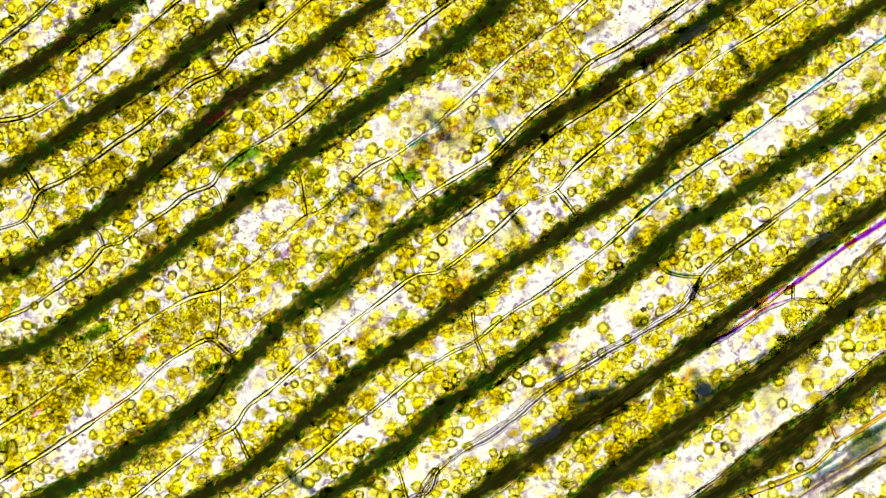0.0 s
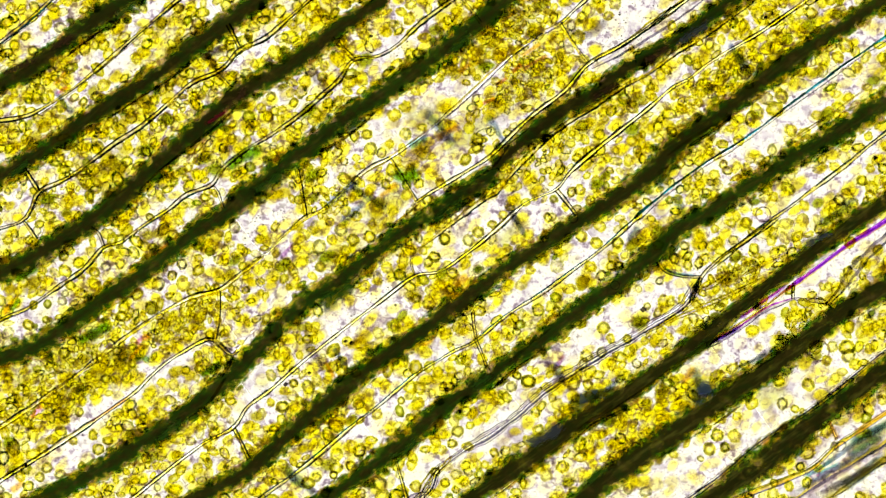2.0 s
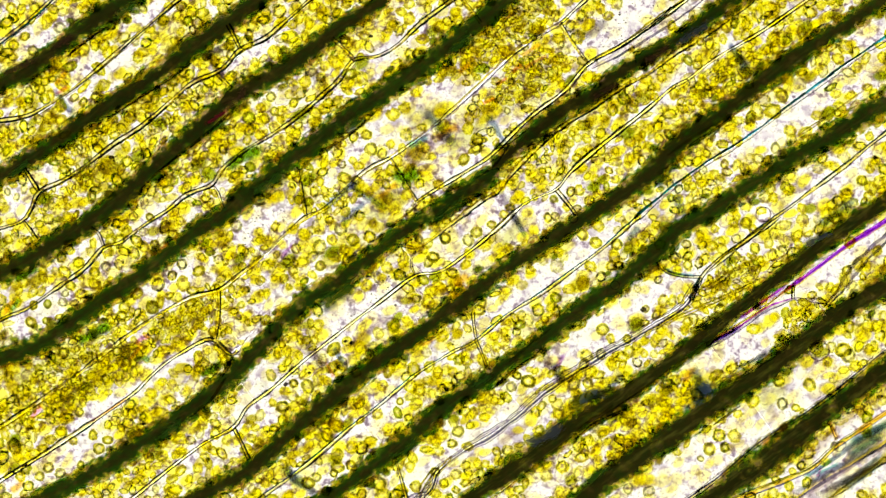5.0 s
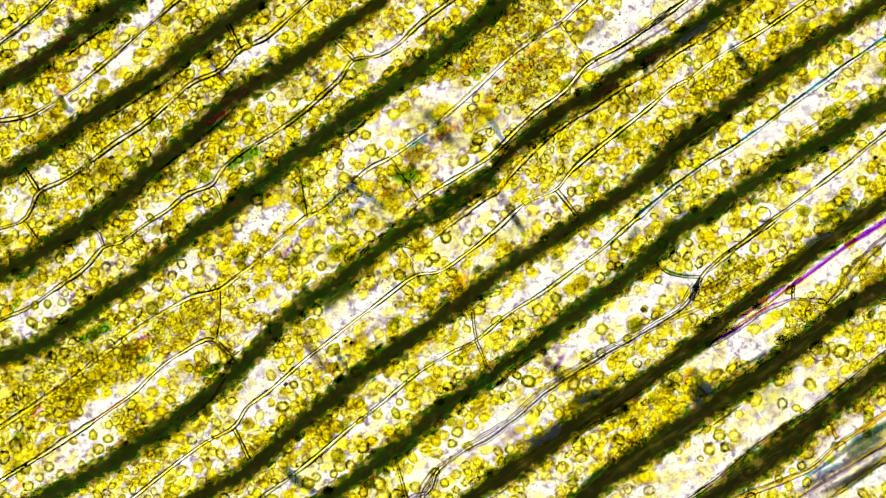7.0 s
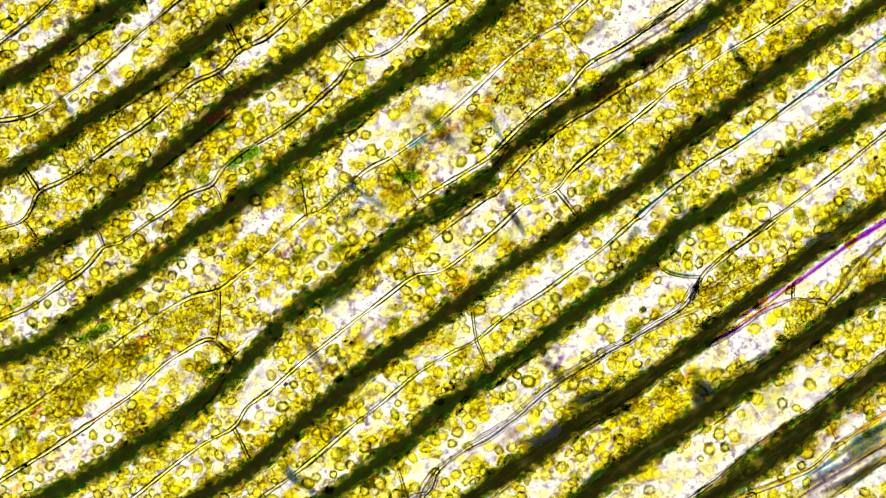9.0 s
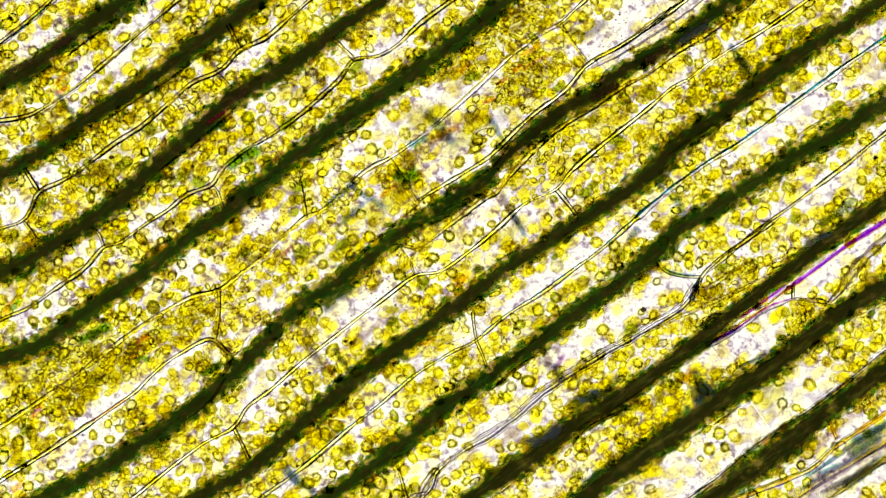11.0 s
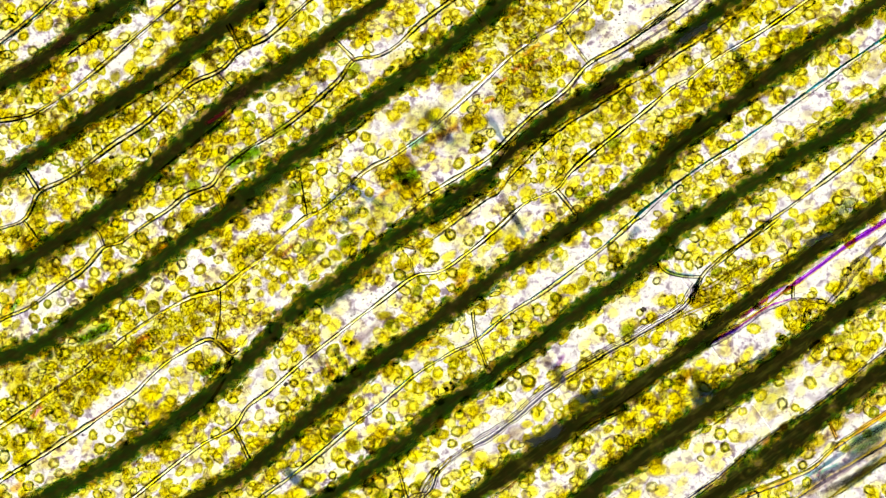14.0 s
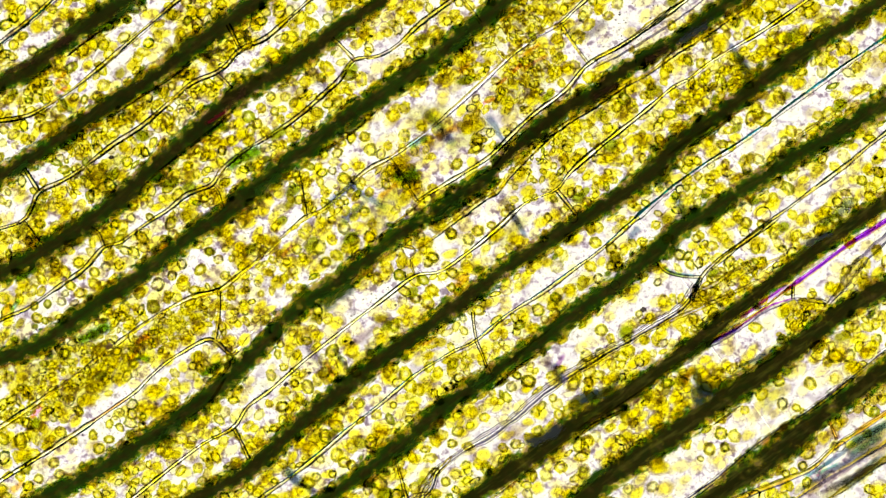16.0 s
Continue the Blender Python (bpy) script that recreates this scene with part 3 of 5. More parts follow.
veil(8, 9, BLUE_VEIL, (-69.75, -97.25), (-66, -102.25), (-61, -106.75))
veil(7, 9, BLUE_VEIL, (-48.5, -42.25), (-46, -47.25), (-42.25, -52.25))
veil(9, 8, MAUVE_VEIL, (24, -87.25), (31.5, -82.25), (41.5, -76))

veil(10, 5, GLOW_VEIL, (128.5, -32.75), (141.5, -23.75), (154.5, -14.75))
# Painted coloured light and leaf green at the channels' rims: row, half width, material, line
RIM_TINTS = []


def stain(row, half, mat, *xy):
    RIM_TINTS.append((row, half, mat, pts(*xy)))


stain(3, 6, RED_GLINT, (-106, 54.25), (-100.5, 58.25), (-93, 62.25))
stain(1, 14, BROWN_HAZE, (-197.25, 75.25), (-186, 80.75), (-177.25, 84.25))
stain(1, 12, BROWN_HAZE, (-174.75, 87.25), (-168.5, 91.25), (-162.25, 94.75))
stain(2, 14, BROWN_HAZE, (-108.5, 84), (-102.25, 87.25), (-97.25, 89.25))
stain(4, 12, BROWN_HAZE, (-97.25, 62.75), (-91, 66.25), (-86, 70.25))
stain(9, 20, BLUE_GLINT, (54, -70.25), (64, -64.75), (72.75, -62.25))
stain(9, 18, SLATE_HAZE, (36.5, -87.75), (46.5, -82.75), (54, -77.75))
stain(9, 12, SLATE_HAZE, (157.75, 0.25), (165.25, 4.25), (172.75, 7.75))
stain(10, 24, BLUE_GLINT, (107.5, -68.5), (114, -62.5), (121, -58.5))
stain(10, 9, BLUE_GLINT, (127.75, -54), (136.5, -49.75), (146.5, -44.25))
stain(5, 14, SLATE_HAZE, (101.5, 88.75), (110.25, 94.75), (120.25, 101.25))
stain(5, 16, BROWN_HAZE, (86.5, 82.25), (95.25, 86.25), (102.75, 91.25))
stain(5, 14, BROWN_HAZE, (64, 64.75), (72.75, 70.25), (79, 74))
stain(3, 20, LEAF_BLUR, (-86, 22.75), (-77.25, 29), (-68.5, 35.25))
stain(4, 20, LEAF_BLUR, (-48.5, 51.25), (-41, 54), (-33.5, 59))
stain(4, 16, LEAF_BLUR, (1.5, 86.5), (7.75, 90.25), (14, 94.75))
stain(5, 18, LEAF_BLUR, (-56, -26.75), (-46, -19.75), (-36, -11.25))
stain(5, 14, LEAF_BLUR, (-6, 9.75), (4, 17.25), (11.5, 22.75))
stain(6, 16, LEAF_BLUR, (-128.5, -87.75), (-121, -81), (-113.5, -76))
stain(7, 14, LEAF_BLUR, (94, 27.75), (99, 32.75), (104, 39.75))
stain(8, 16, LEAF_BLUR, (-23.5, -93.5), (-16, -88.5), (-9.75, -82.25))
stain(8, 12, LEAF_BLUR, (11.5, -62.25), (17.75, -58.5), (24, -53.5))
stain(2, 12, LEAF_BLUR, (-193.5, 30.75), (-187.25, 35.25), (-181, 39.75))
stain(1, 12, LEAF_BLUR, (-146, 101.25), (-139.75, 105.75), (-133.5, 110.25))
stain(9, 14, LEAF_BLUR, (106.5, -49.75), (114, -44.25), (119.5, -41.25))
stain(10, 14, LEAF_BLUR, (61.5, -105.25), (69, -99.25), (75.25, -95.25))

# ---- the cells ----
ROWS = len(LINES) + 1
cuts = {r: [] for r in range(ROWS)}
for r, line in END_WALLS:
    cuts[r].append(float(along(line.mean(axis=0))))
cuts[10].append(float(along(pts((117.75, -41.25))[0])))
for r in range(ROWS):
    cuts[r].sort()
    kept = []
    for c in cuts[r]:
        if not kept or c - kept[-1] > 0.30:
            kept.append(c)
    cuts[r] = kept
CELLS = {}
def cell_at(row, u):
    key = (row, sum(u > c for c in cuts[row]))
    if key not in CELLS:
        ob = new("plant_cell")
        CELLS[key] = ob
    return CELLS[key]


def slab(key):
    """The watery sap of one cell, a thin uneven sheet between its two long walls."""
    row, i = key
    u0 = cuts[row][i - 1] if i > 0 else -3.2
    u1 = cuts[row][i] if i < len(cuts[row]) else 3.2
    mid = np.array([np.interp(u, *PROFILE[min(max(row - 1, 0), ROWS - 2)]) for u in np.linspace(-3.2, 3.2, 129)])
    spots = AXIS * np.linspace(-3.2, 3.2, 129)[:, None] + SIDE * mid[:, None]
    ok = (np.abs(spots[:, 0]) < 2.35) & (np.abs(spots[:, 1]) < 1.5)
    if ok.any():
        span = np.linspace(-3.2, 3.2, 129)[ok]
        u0, u1 = max(u0, span[0] - 0.2), min(u1, span[-1] + 0.2)
    us = np.linspace(u0 + 0.0003, u1 - 0.0003, max(3, int((u1 - u0) / 0.06)))
    top = np.interp(us, *PROFILE[row - 1]) if row > 0 else np.interp(us, *PROFILE[0]) + 0.3
    low = np.interp(us, *PROFILE[row]) if row < ROWS - 1 else np.interp(us, *PROFILE[-1]) - 0.5
    top = np.maximum(top, low + 0.01)
    verts, faces = [], []
    for u, a, b in zip(us, top, low):
        for k in range(5):
            v = a + (b - a) * k / 4
            open_x = (AXIS * u + SIDE * v)[0]
            shut = (k == 0 and row == 6 or k == 4 and row == 5) and -0.95 < open_x < -0.08
            v += (-1 if k == 0 else 1 if k == 4 else 0) * (0.0003 if shut else 0.0019)
            q = AXIS * u + SIDE * v
            z = -0.13 + 0.012 * noise.noise((q[0] * 4, q[1] * 4, row))
            verts += [(q[0], q[1], z), (q[0], q[1], -0.198)]
    for j in range(len(us) - 1):
        for k in range(4):
            a, b = (j * 5 + k) * 2, ((j + 1) * 5 + k) * 2
            faces.append((a, b, b + 2, a + 2))
        for k, s in ((0, 1), (4, -1)):
            a, b = (j * 5 + k) * 2, ((j + 1) * 5 + k) * 2
            faces.append((a, a + 1, b + 1, b)[::s])
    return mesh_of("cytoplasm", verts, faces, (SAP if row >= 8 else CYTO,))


WALL_PROFILE = ((-1.0, 0.02, 0), (-0.95, 0.055, 0), (-0.37, 0.066, 1), (0, 0.07, 1), (0.37, 0.066, 2), (0.95, 0.055, 2), (1.0, 0.02, 2))


BOLD_WALL = ((-1.0, 0.02, 0), (-0.95, 0.055, 0), (-0.66, 0.062, 1), (-0.2, 0.07, 1), (0.12, 0.07, 2), (0.95, 0.055, 2), (1.0, 0.02, 2))


FIBRES = ((-1.0, 0.02, 0), (-0.97, 0.05, 0), (-0.80, 0.055, 1), (-0.58, 0.058, 2), (-0.30, 0.066, 0), (-0.12, 0.066, 1), (0.12, 0.07, 2), (0.34, 0.066, 1), (0.52, 0.062, 0), (0.66, 0.055, 1), (0.86, 0.055, 2), (0.97, 0.05, 2), (1.0, 0.02, 2))


def long_walls():
    """Each row's upper wall, cut where the cells end."""
    kinds = {9: (CORE, PURPLE, PURPLE), 10: (TEAL, GREY, INK), 11: (GREY, AMBER, OLIVE), 0: (TEAL, CORE, LINE), 7: (LINE, CORE, TEAL)}
    for w, line in enumerate(LINES):
        row = w + 1
        us = along(line)
        edges = [-9] + cuts[row] + [9]
        for a, b in zip(edges, edges[1:]):
            piece = line[(us >= a - 0.02) & (us <= b + 0.02)]
            if len(piece) < 4:
                continue
            mid = float(along(piece).mean())
            if w == 5:      # here the air channel hides the wall
                bare = (piece[:, 0] > -0.90) & (piece[:, 0] < -0.13)
                runs = [piece[piece[:, 0] <= -0.90], piece[piece[:, 0] >= -0.13]] if bare.any() else [piece]
            else:
                runs = [piece]
            half, shape, mats = 0.0096, WALL_PROFILE, kinds.get(w, (LINE, CORE, LINE))
            if w == 8 and a == -9:
                half, shape, mats = 0.019, FIBRES, (GREY, WHITE, INK)
            elif w == 9:
                half, mats = (0.0095, mats) if b == 9 else (0.008, (PALE_GREY, CORE, OLIVE))
            elif w == 4 and piece[:, 0].mean() < -0.4:
                mats = (OLIVE, CORE, LINE)
            elif w == 4 and -0.2 < piece[:, 0].mean() < 0.5:
                mats = (GREY, WHITE, OLIVE)
            elif w == 10:
                half, mats = 0.0075, (TEAL, CORE, INK)
            elif w == 7 and piece[:, 0].mean() > 0.6:
                half, shape, mats = 0.0105, BOLD_WALL, (LINE, WHITE, TEAL)
            for run in runs:
                if len(run) > 3:
                    part("cell_wall", ribbon("cell_wall", run, half, shape, mats, 0.32, w * 3.1), cell_at(row, mid))


# Lesser walls: ridges of the lower leaf layer that show beside the long ones
SIDE_WALLS = []


def side_wall(row, half, kind, *xy):
    SIDE_WALLS.append((row, half, kind, pts(*xy)))


side_wall(6, 10, "yellow", (-20, 2), (-11, 0.25), (4, 11.5), (16.5, 21.25), (24, 25.75), (30.25, 33.25), (41.5, 44.75), (54, 55.25), (66.5, 62.75), (79, 71.25), (91.5, 77.75), (104, 87.25), (116.5, 95.25), (131.5, 105.25), (140.25, 112.25))
side_wall(10, 12, "grey", (154.5, -22), (162, -22.5), (170.25, -23.75))
side_wall(10, 16, "grey", (170.25, -23.75), (175.5, -17.75), (180.5, -10.75), (189, -1.25), (196, 5.25), (209, 15.25))
side_wall(10, 12, "purple", (154.5, -22), (141.5, -27.25), (131.5, -34.75), (124, -39.25), (116.5, -43.5))
side_wall(12, 9, "yellow", (169.5, -110.75), (177.75, -105.25), (186.5, -99.25), (196, -92.75), (204, -87.25))
side_wall(12, 14, "pale", (149, -114.75), (164, -105.25), (179, -96), (196, -86), (209, -77.75))
side_wall(5, 9, "yellow", (66, 83.25), (74, 87.25), (84, 93.75), (94, 101.25), (104, 108.25), (110.25, 112.75))
side_wall(6, 13, "white", (65.5, 79.75), (74, 84.25), (86.5, 91.75), (99, 99.75), (110.25, 107.75), (115.25, 111.75))
side_wall(5, 10, "white", (13.5, 31.25), (19.5, 36.25), (24, 40.25), (29, 47.25), (37.75, 53.75))
side_wall(9, 8, "yellow", (116.5, -10.25), (129, 0.25), (139, 7.25), (149, 14.25))
side_wall(9, 8, "dark", (89, -37.25), (104, -30.25), (116.5, -24.75), (131.5, -17.75), (141.5, -12.25))
side_wall(9, 8, "dark", (110.25, -19.75), (119, -16), (129, -9.25), (140.25, -3.5))
side_wall(9, 9, "dark", (57.75, -82.25), (64, -76.75), (70.25, -73.5), (75.25, -69.25))
side_wall(11, 9, "dark", (121.5, -62.25), (131.5, -56.75), (141.5, -49.75), (152.75, -42.25))
side_wall(8, 7, "dark", (-7.25, -107.75), (-4.75, -101), (1.5, -94.25), (4, -91.25))
side_wall(8, 7, "dark", (-10, -110.75), (-9, -105.25), (-5, -99.25), (-1.5, -96.25))
side_wall(8, 7, "grey", (-16, -110.75), (-12.25, -108.75), (-6.75, -107.75))

side_wall(7, 6, "dark", (99, 41.25), (111.5, 50.25), (129, 59.75), (144, 69.75))
side_wall(7, 5, "ink", (107.75, 44.75), (117.75, 51.25), (129, 58.75))
side_wall(8, 6, "dark", (149, 44.75), (166.5, 56.5), (189, 72.25))
side_wall(3, 5, "ink", (-133.5, 26.75), (-123.5, 36.25), (-111, 45.75), (-101, 53.75), (-91, 63.25))
side_wall(4, 5, "ink", (-53.5, 43.25), (-43.5, 48.75), (-36, 54.75), (-29, 61.75))
side_wall(10, 6, "ink", (59, -83.75), (66.5, -77.75), (76.5, -72.75), (81.5, -70.25))
side_wall(11, 5, "ink", (119.5, -77.75), (125.25, -73.75), (131.5, -69.25))
side_wall(2, 5, "ink", (-146, 59), (-133.5, 67.25), (-121, 75.25), (-111, 82.25))
side_wall(1, 5, "ink", (-166, 85.25), (-157.25, 92.25), (-148.5, 98.25))
side_wall(5, 5, "ink", (-23.5, 9.75), (-16, 15.25), (-9.75, 20.75))
side_wall(8, 5, "ink", (21.5, -62.25), (31.5, -53.5), (41.5, -46.75))
side_wall(8, 5, "dark", (29, -49.75), (37.75, -42.75), (47.75, -35.25))
side_wall(6, 5, "ink", (-113.5, -75.25), (-103.5, -67.75), (-96, -56.75))
side_wall(9, 5, "dark", (131.5, -12.25), (139, -8.25), (151.5, -2.75))


def side_walls():
    kinds = {"yellow": (LINE, CORE, OLIVE), "grey": (GREY, PALE_GREY, GREY), "purple": (PURPLE, PALE_GREY, GREY), "dark": (OLIVE, PALE_GREY, OLIVE), "pale": (PALE_GREY, GREY, CORE), "white": (GREY, WHITE, PALE_GREY), "ink": (LINE, OLIVE, LINE)}
    for i, (row, half, kind, line) in enumerate(SIDE_WALLS):
        l = smooth_line(line, 0.012)
        part("side_wall", ribbon("side_wall", l, half * 0.00115, WALL_PROFILE, kinds[kind], 0.4, i * 2.3, True), cell_at(row, float(along(l.mean(axis=0)))))


# ---- air channels between the two leaf layers ----
CHANNEL_PLAN = []


def channel(mat, *xyw):
    """Places along the middle, each with the channel's half width there."""
    rows = np.array(xyw, float) * UM
    CHANNEL_PLAN.append((mat, rows[:, :2], rows[:, 2]))


channel(CHANNEL, (-203.5, 68, 3.5), (-196, 73, 3.5), (-183.5, 79.25, 3.75), (-171, 89, 3.75), (-158.5, 98, 4.5), (-146, 107, 4.75), (-133.5, 116, 4.75))
channel(CHANNEL, (-206, 26, 3.75), (-196, 32.5, 3.5), (-183.5, 40, 3.75), (-171, 48, 3.75), (-158.5, 56.75, 3.75), (-146, 65, 3.75), (-133.5, 72.75, 4), (-121, 81.25, 4), (-108.5, 91, 4.5), (-96, 99.75, 4.5), (-83.5, 109.25, 3.75), (-73.5, 116, 3.75))
channel(CHANNEL, (-206, -17.5, 3.75), (-196, -11, 3.75), (-183.5, -4.75, 4), (-171, 3, 4.25), (-158.5, 11, 4), (-146, 20.25, 4.5), (-133.5, 31.25, 4.5), (-121, 42.5, 4), (-108.5, 52.5, 4.5), (-96, 64.75, 4.5), (-83.5, 73, 4.25), (-71, 80, 4.25), (-58.5, 88, 4.25), (-46, 98, 3.75), (-33.5, 105.5, 3.5), (-21, 114, 3))
channel(CHANNEL_LEAFY, (-206, -55.5, 3.75), (-196, -48.5, 3.5), (-183.5, -44.25, 4), (-171, -37.5, 4.25), (-158.5, -27.75, 4), (-146, -19.5, 4), (-133.5, -11.5, 4), (-121, -1.5, 4), (-108.5, 8, 3.75), (-96, 16.5, 3.75), (-83.5, 26.5, 4.25), (-71, 37.5, 4.25), (-58.5, 45.25, 4.5), (-46, 55.75, 4.5), (-33.5, 64.5, 4), (-21, 73, 4.25), (-8.5, 81, 4.25), (4, 91.5, 4.5), (16.5, 101.5, 4.25), (29, 111.25, 3.75), (39, 118.5, 3.5))
channel(CHANNEL_LEAFY, (-196, -120.5, 4), (-183.5, -113.5, 3.75), (-171, -107.5, 3.75), (-158.5, -101.5, 3.75), (-146, -94.5, 4.25), (-133.5, -86.25, 4), (-121, -78, 3.75), (-108.5, -68.5, 3.75), (-96, -57.75, 4), (-83.5, -46, 3.75), (-71, -32.25, 3.75))
channel(CHANNEL_SOFT, (-77.25, -38, 3.5), (-58.5, -22.25, 4), (-46, -14, 4.25), (-33.5, -4.75, 4), (-21, 5.5, 3.5), (-8.5, 13, 3.25), (4, 21.25, 3.75), (16.5, 29.25, 3.75), (25.25, 36, 3.25))
channel(CHANNEL, (21.5, 35, 2.75), (29, 41.5, 3.25), (41.5, 52.5, 4.25), (54, 62, 3.75), (66.5, 68.5, 3.75), (79, 78.5, 3.25), (94, 87, 2.75))
channel(CHANNEL_SOFT, (85.25, 82.25, 3.25), (104, 92.75, 2.75), (116.5, 102, 3.5), (126.5, 108.75, 3.25), (139, 117, 3.5))
channel(CHANNEL, (-131, -125.5, 3.75), (-121, -117.5, 3.75), (-108.5, -109.5, 3.75), (-96, -103.5, 4), (-83.5, -95.75, 3.75), (-71, -85, 4.25), (-58.5, -73.75, 4), (-46, -63.5, 4.25), (-33.5, -53.5, 3.75), (-21, -44.5, 3.75), (-8.5, -35.75, 4), (4, -26, 4.25), (16.5, -17.25, 4), (29, -8, 3.75), (41.5, -0.25, 3.75), (54, 8.5, 3.5), (66.5, 16, 3.5), (79, 23.5, 3.5), (91.5, 33.5, 4.25), (104, 45.5, 4.5), (116.5, 55.25, 4), (129, 64.5, 3.75), (141.5, 74.5, 4), (154, 83.25, 4), (166.5, 92, 3.75), (179, 99.5, 3.75), (191.5, 107.75, 3.25), (204, 115.25, 3.25))
channel(CHANNEL_LEAFY, (-71, -123, 3.5), (-58.5, -115, 3.5), (-46, -106.75, 3.75), (-33.5, -98.25, 3.75), (-21, -88.5, 4.25), (-8.5, -78, 4.25), (4, -68, 3.75), (16.5, -59.5, 3.75), (29, -50.5, 3.5), (41.5, -42.5, 4), (54, -32.5, 3.75), (66.5, -23, 3.75), (79, -14.25, 4), (91.5, -3.5, 4.25), (104, 8, 3.75), (116.5, 15.25, 3.75), (129, 23.5, 3.75), (141.5, 31, 4.25), (154, 39.5, 4), (166.5, 47.25, 4), (179, 54.5, 4.25), (191.5, 62, 4.75), (204, 69.5, 4.75))
channel(CHANNEL_WIDE, (-6, -123.5, 4), (4, -116.5, 3.75), (16.5, -107.5, 4), (29, -99.5, 5), (41.5, -90.75, 5.5), (54, -81.25, 5.25), (66.5, -73, 5.25), (79, -65.75, 4.5), (91.5, -56.75, 4), (104, -47.75, 4), (116.5, -38.5, 4), (122.75, -33.5, 3.75), (129, -28, 3.25), (141.5, -18.5, 3.25), (154, -8.75, 3.75), (166.5, 0.5, 4), (179, 9.5, 4.25), (191.5, 17.75, 4), (204, 25, 3.75))
channel(CHANNEL_WIDE, (44, -125.25, 4), (54, -117.25, 4.5), (66.5, -107, 4.5), (79, -97.75, 5), (91.5, -89.5, 5.5), (104, -80.5, 5.25), (116.5, -71, 5.25), (129, -62.75, 5.25), (141.5, -55, 5.25), (154, -46, 5), (166.5, -35.5, 4.75), (179, -26, 4.25), (191.5, -19.5, 4.75), (204, -13.5, 5))
channel(CHANNEL_HAZY, (104, -122.25, 4.5), (116.5, -112.25, 4), (129, -103.75, 5), (141.5, -95.5, 6), (154, -85, 5.5), (166.5, -74.75, 4.5), (179, -66, 4.75), (191.5, -56.75, 4.5), (204, -48, 4.75))
CHANNEL_LINES = [smooth_line(c) for _, c, _ in CHANNEL_PLAN]


def half_widths(plan, line):
    """The half widths at the places given, carried along the smoothed line by its run in x."""
    _, places, wide = plan
    return np.interp(line[:, 0], places[:, 0], wide)


CHANNEL_HALVES = [half_widths(c, l) for c, l in zip(CHANNEL_PLAN, CHANNEL_LINES)]


def air_channels():
    shape = ((-1.0, -0.195, 0), (-0.97, -0.09, 0), (-0.7, -0.06, 0), (-0.35, -0.04, 0), (0, -0.035, 0), (0.35, -0.04, 0), (0.7, -0.06, 0), (0.97, -0.09, 0), (1.0, -0.195, 0))
    rnd = random.Random(33)
    for i, ((mat, *_), line, half) in enumerate(zip(CHANNEL_PLAN, CHANNEL_LINES, CHANNEL_HALVES)):
        ob = new("air_channel")
        words = {"air_channel_green": "dark green ragged air channel lined with plastids", "air_channel_faint": "faint blurred dark green stretch of air channel", "air_channel_wide": "broad brown-black air channel with a soft olive edge",
                 "air_channel_hazy": "hazy dark air channel along the torn leaf margin"}
        tagged(ob, words.get(mat.name, "dark blackish-green air channel running along the leaf cells"), "air channel", "air channels")
        part("channel_core", ribbon("channel_core", line, half * 1.6, shape, (mat,), 0.06, i * 7.7), ob)
        nor, n = normals(line), 0
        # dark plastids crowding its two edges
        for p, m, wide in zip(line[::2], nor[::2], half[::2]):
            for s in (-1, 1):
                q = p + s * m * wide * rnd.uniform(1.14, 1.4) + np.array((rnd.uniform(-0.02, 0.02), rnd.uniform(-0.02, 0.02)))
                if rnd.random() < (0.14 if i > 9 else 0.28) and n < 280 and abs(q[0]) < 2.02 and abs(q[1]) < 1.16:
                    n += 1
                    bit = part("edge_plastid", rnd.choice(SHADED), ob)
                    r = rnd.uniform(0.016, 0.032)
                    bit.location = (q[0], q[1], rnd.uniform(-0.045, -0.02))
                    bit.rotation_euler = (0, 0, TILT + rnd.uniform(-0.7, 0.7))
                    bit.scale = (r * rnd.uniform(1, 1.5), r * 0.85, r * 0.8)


# ---- chloroplasts ----
def zones(*given):
    """Oval stretches of the leaf: centre and half length and half width along the cell rows."""
    return [(np.array(g[:2]) * UM, np.array(g[2:]) * UM) for g in given]


PALE = []
PALE += zones((81.5, 97.25, 23, 10), (101.5, 104.75, 12.5, 4.5), (-128.5, 104, 7.5, 3.75), (-158.5, 81.5, 10, 4.5), (-163.5, 63.25, 6.25, 3.75), (-83.5, 87.25, 11.25, 4), (-23.5, 85.25, 15, 4.5), (-78.5, 68.25, 20, 4), (-23.5, 52.25, 12.5, 6.5), (25.25, 54, 10, 3.75))
PALE += zones((-86, 10.75, 9.5, 6.5), (-109.75, -9.75, 10.5, 7), (-131, 13.25, 8, 3.5), (-163.5, 0.25, 13.75, 5.5), (-181, -26, 13.75, 4), (-111, -45.25, 9.5, 3.5), (-151, -71, 18.75, 4), (-178.5, -97.75, 15, 3), (-163.5, -91, 17.5, 4))
PALE += zones((-81, -64.75, 13.75, 6.25), (-33.5, -26, 18.75, 6), (11.5, 9.75, 15, 4.5), (-36, 19, 7.5, 4), (54, -9.75, 22.5, 4.5), (74, -32.25, 25, 6.5), (54, -45.25, 15, 5), (104, -15.25, 11.25, 4.5))
PALE += zones((151.5, 54.75, 27.5, 4.5), (134, 44, 10, 3.75), (179, 37.25, 18.75, 3.5), (164, 25.25, 10, 3.5), (166.5, -11, 20, 3.5), (126.5, -46, 15, 4.5), (106.5, -101, 27.5, 12), (136.5, -80.25, 30, 12))
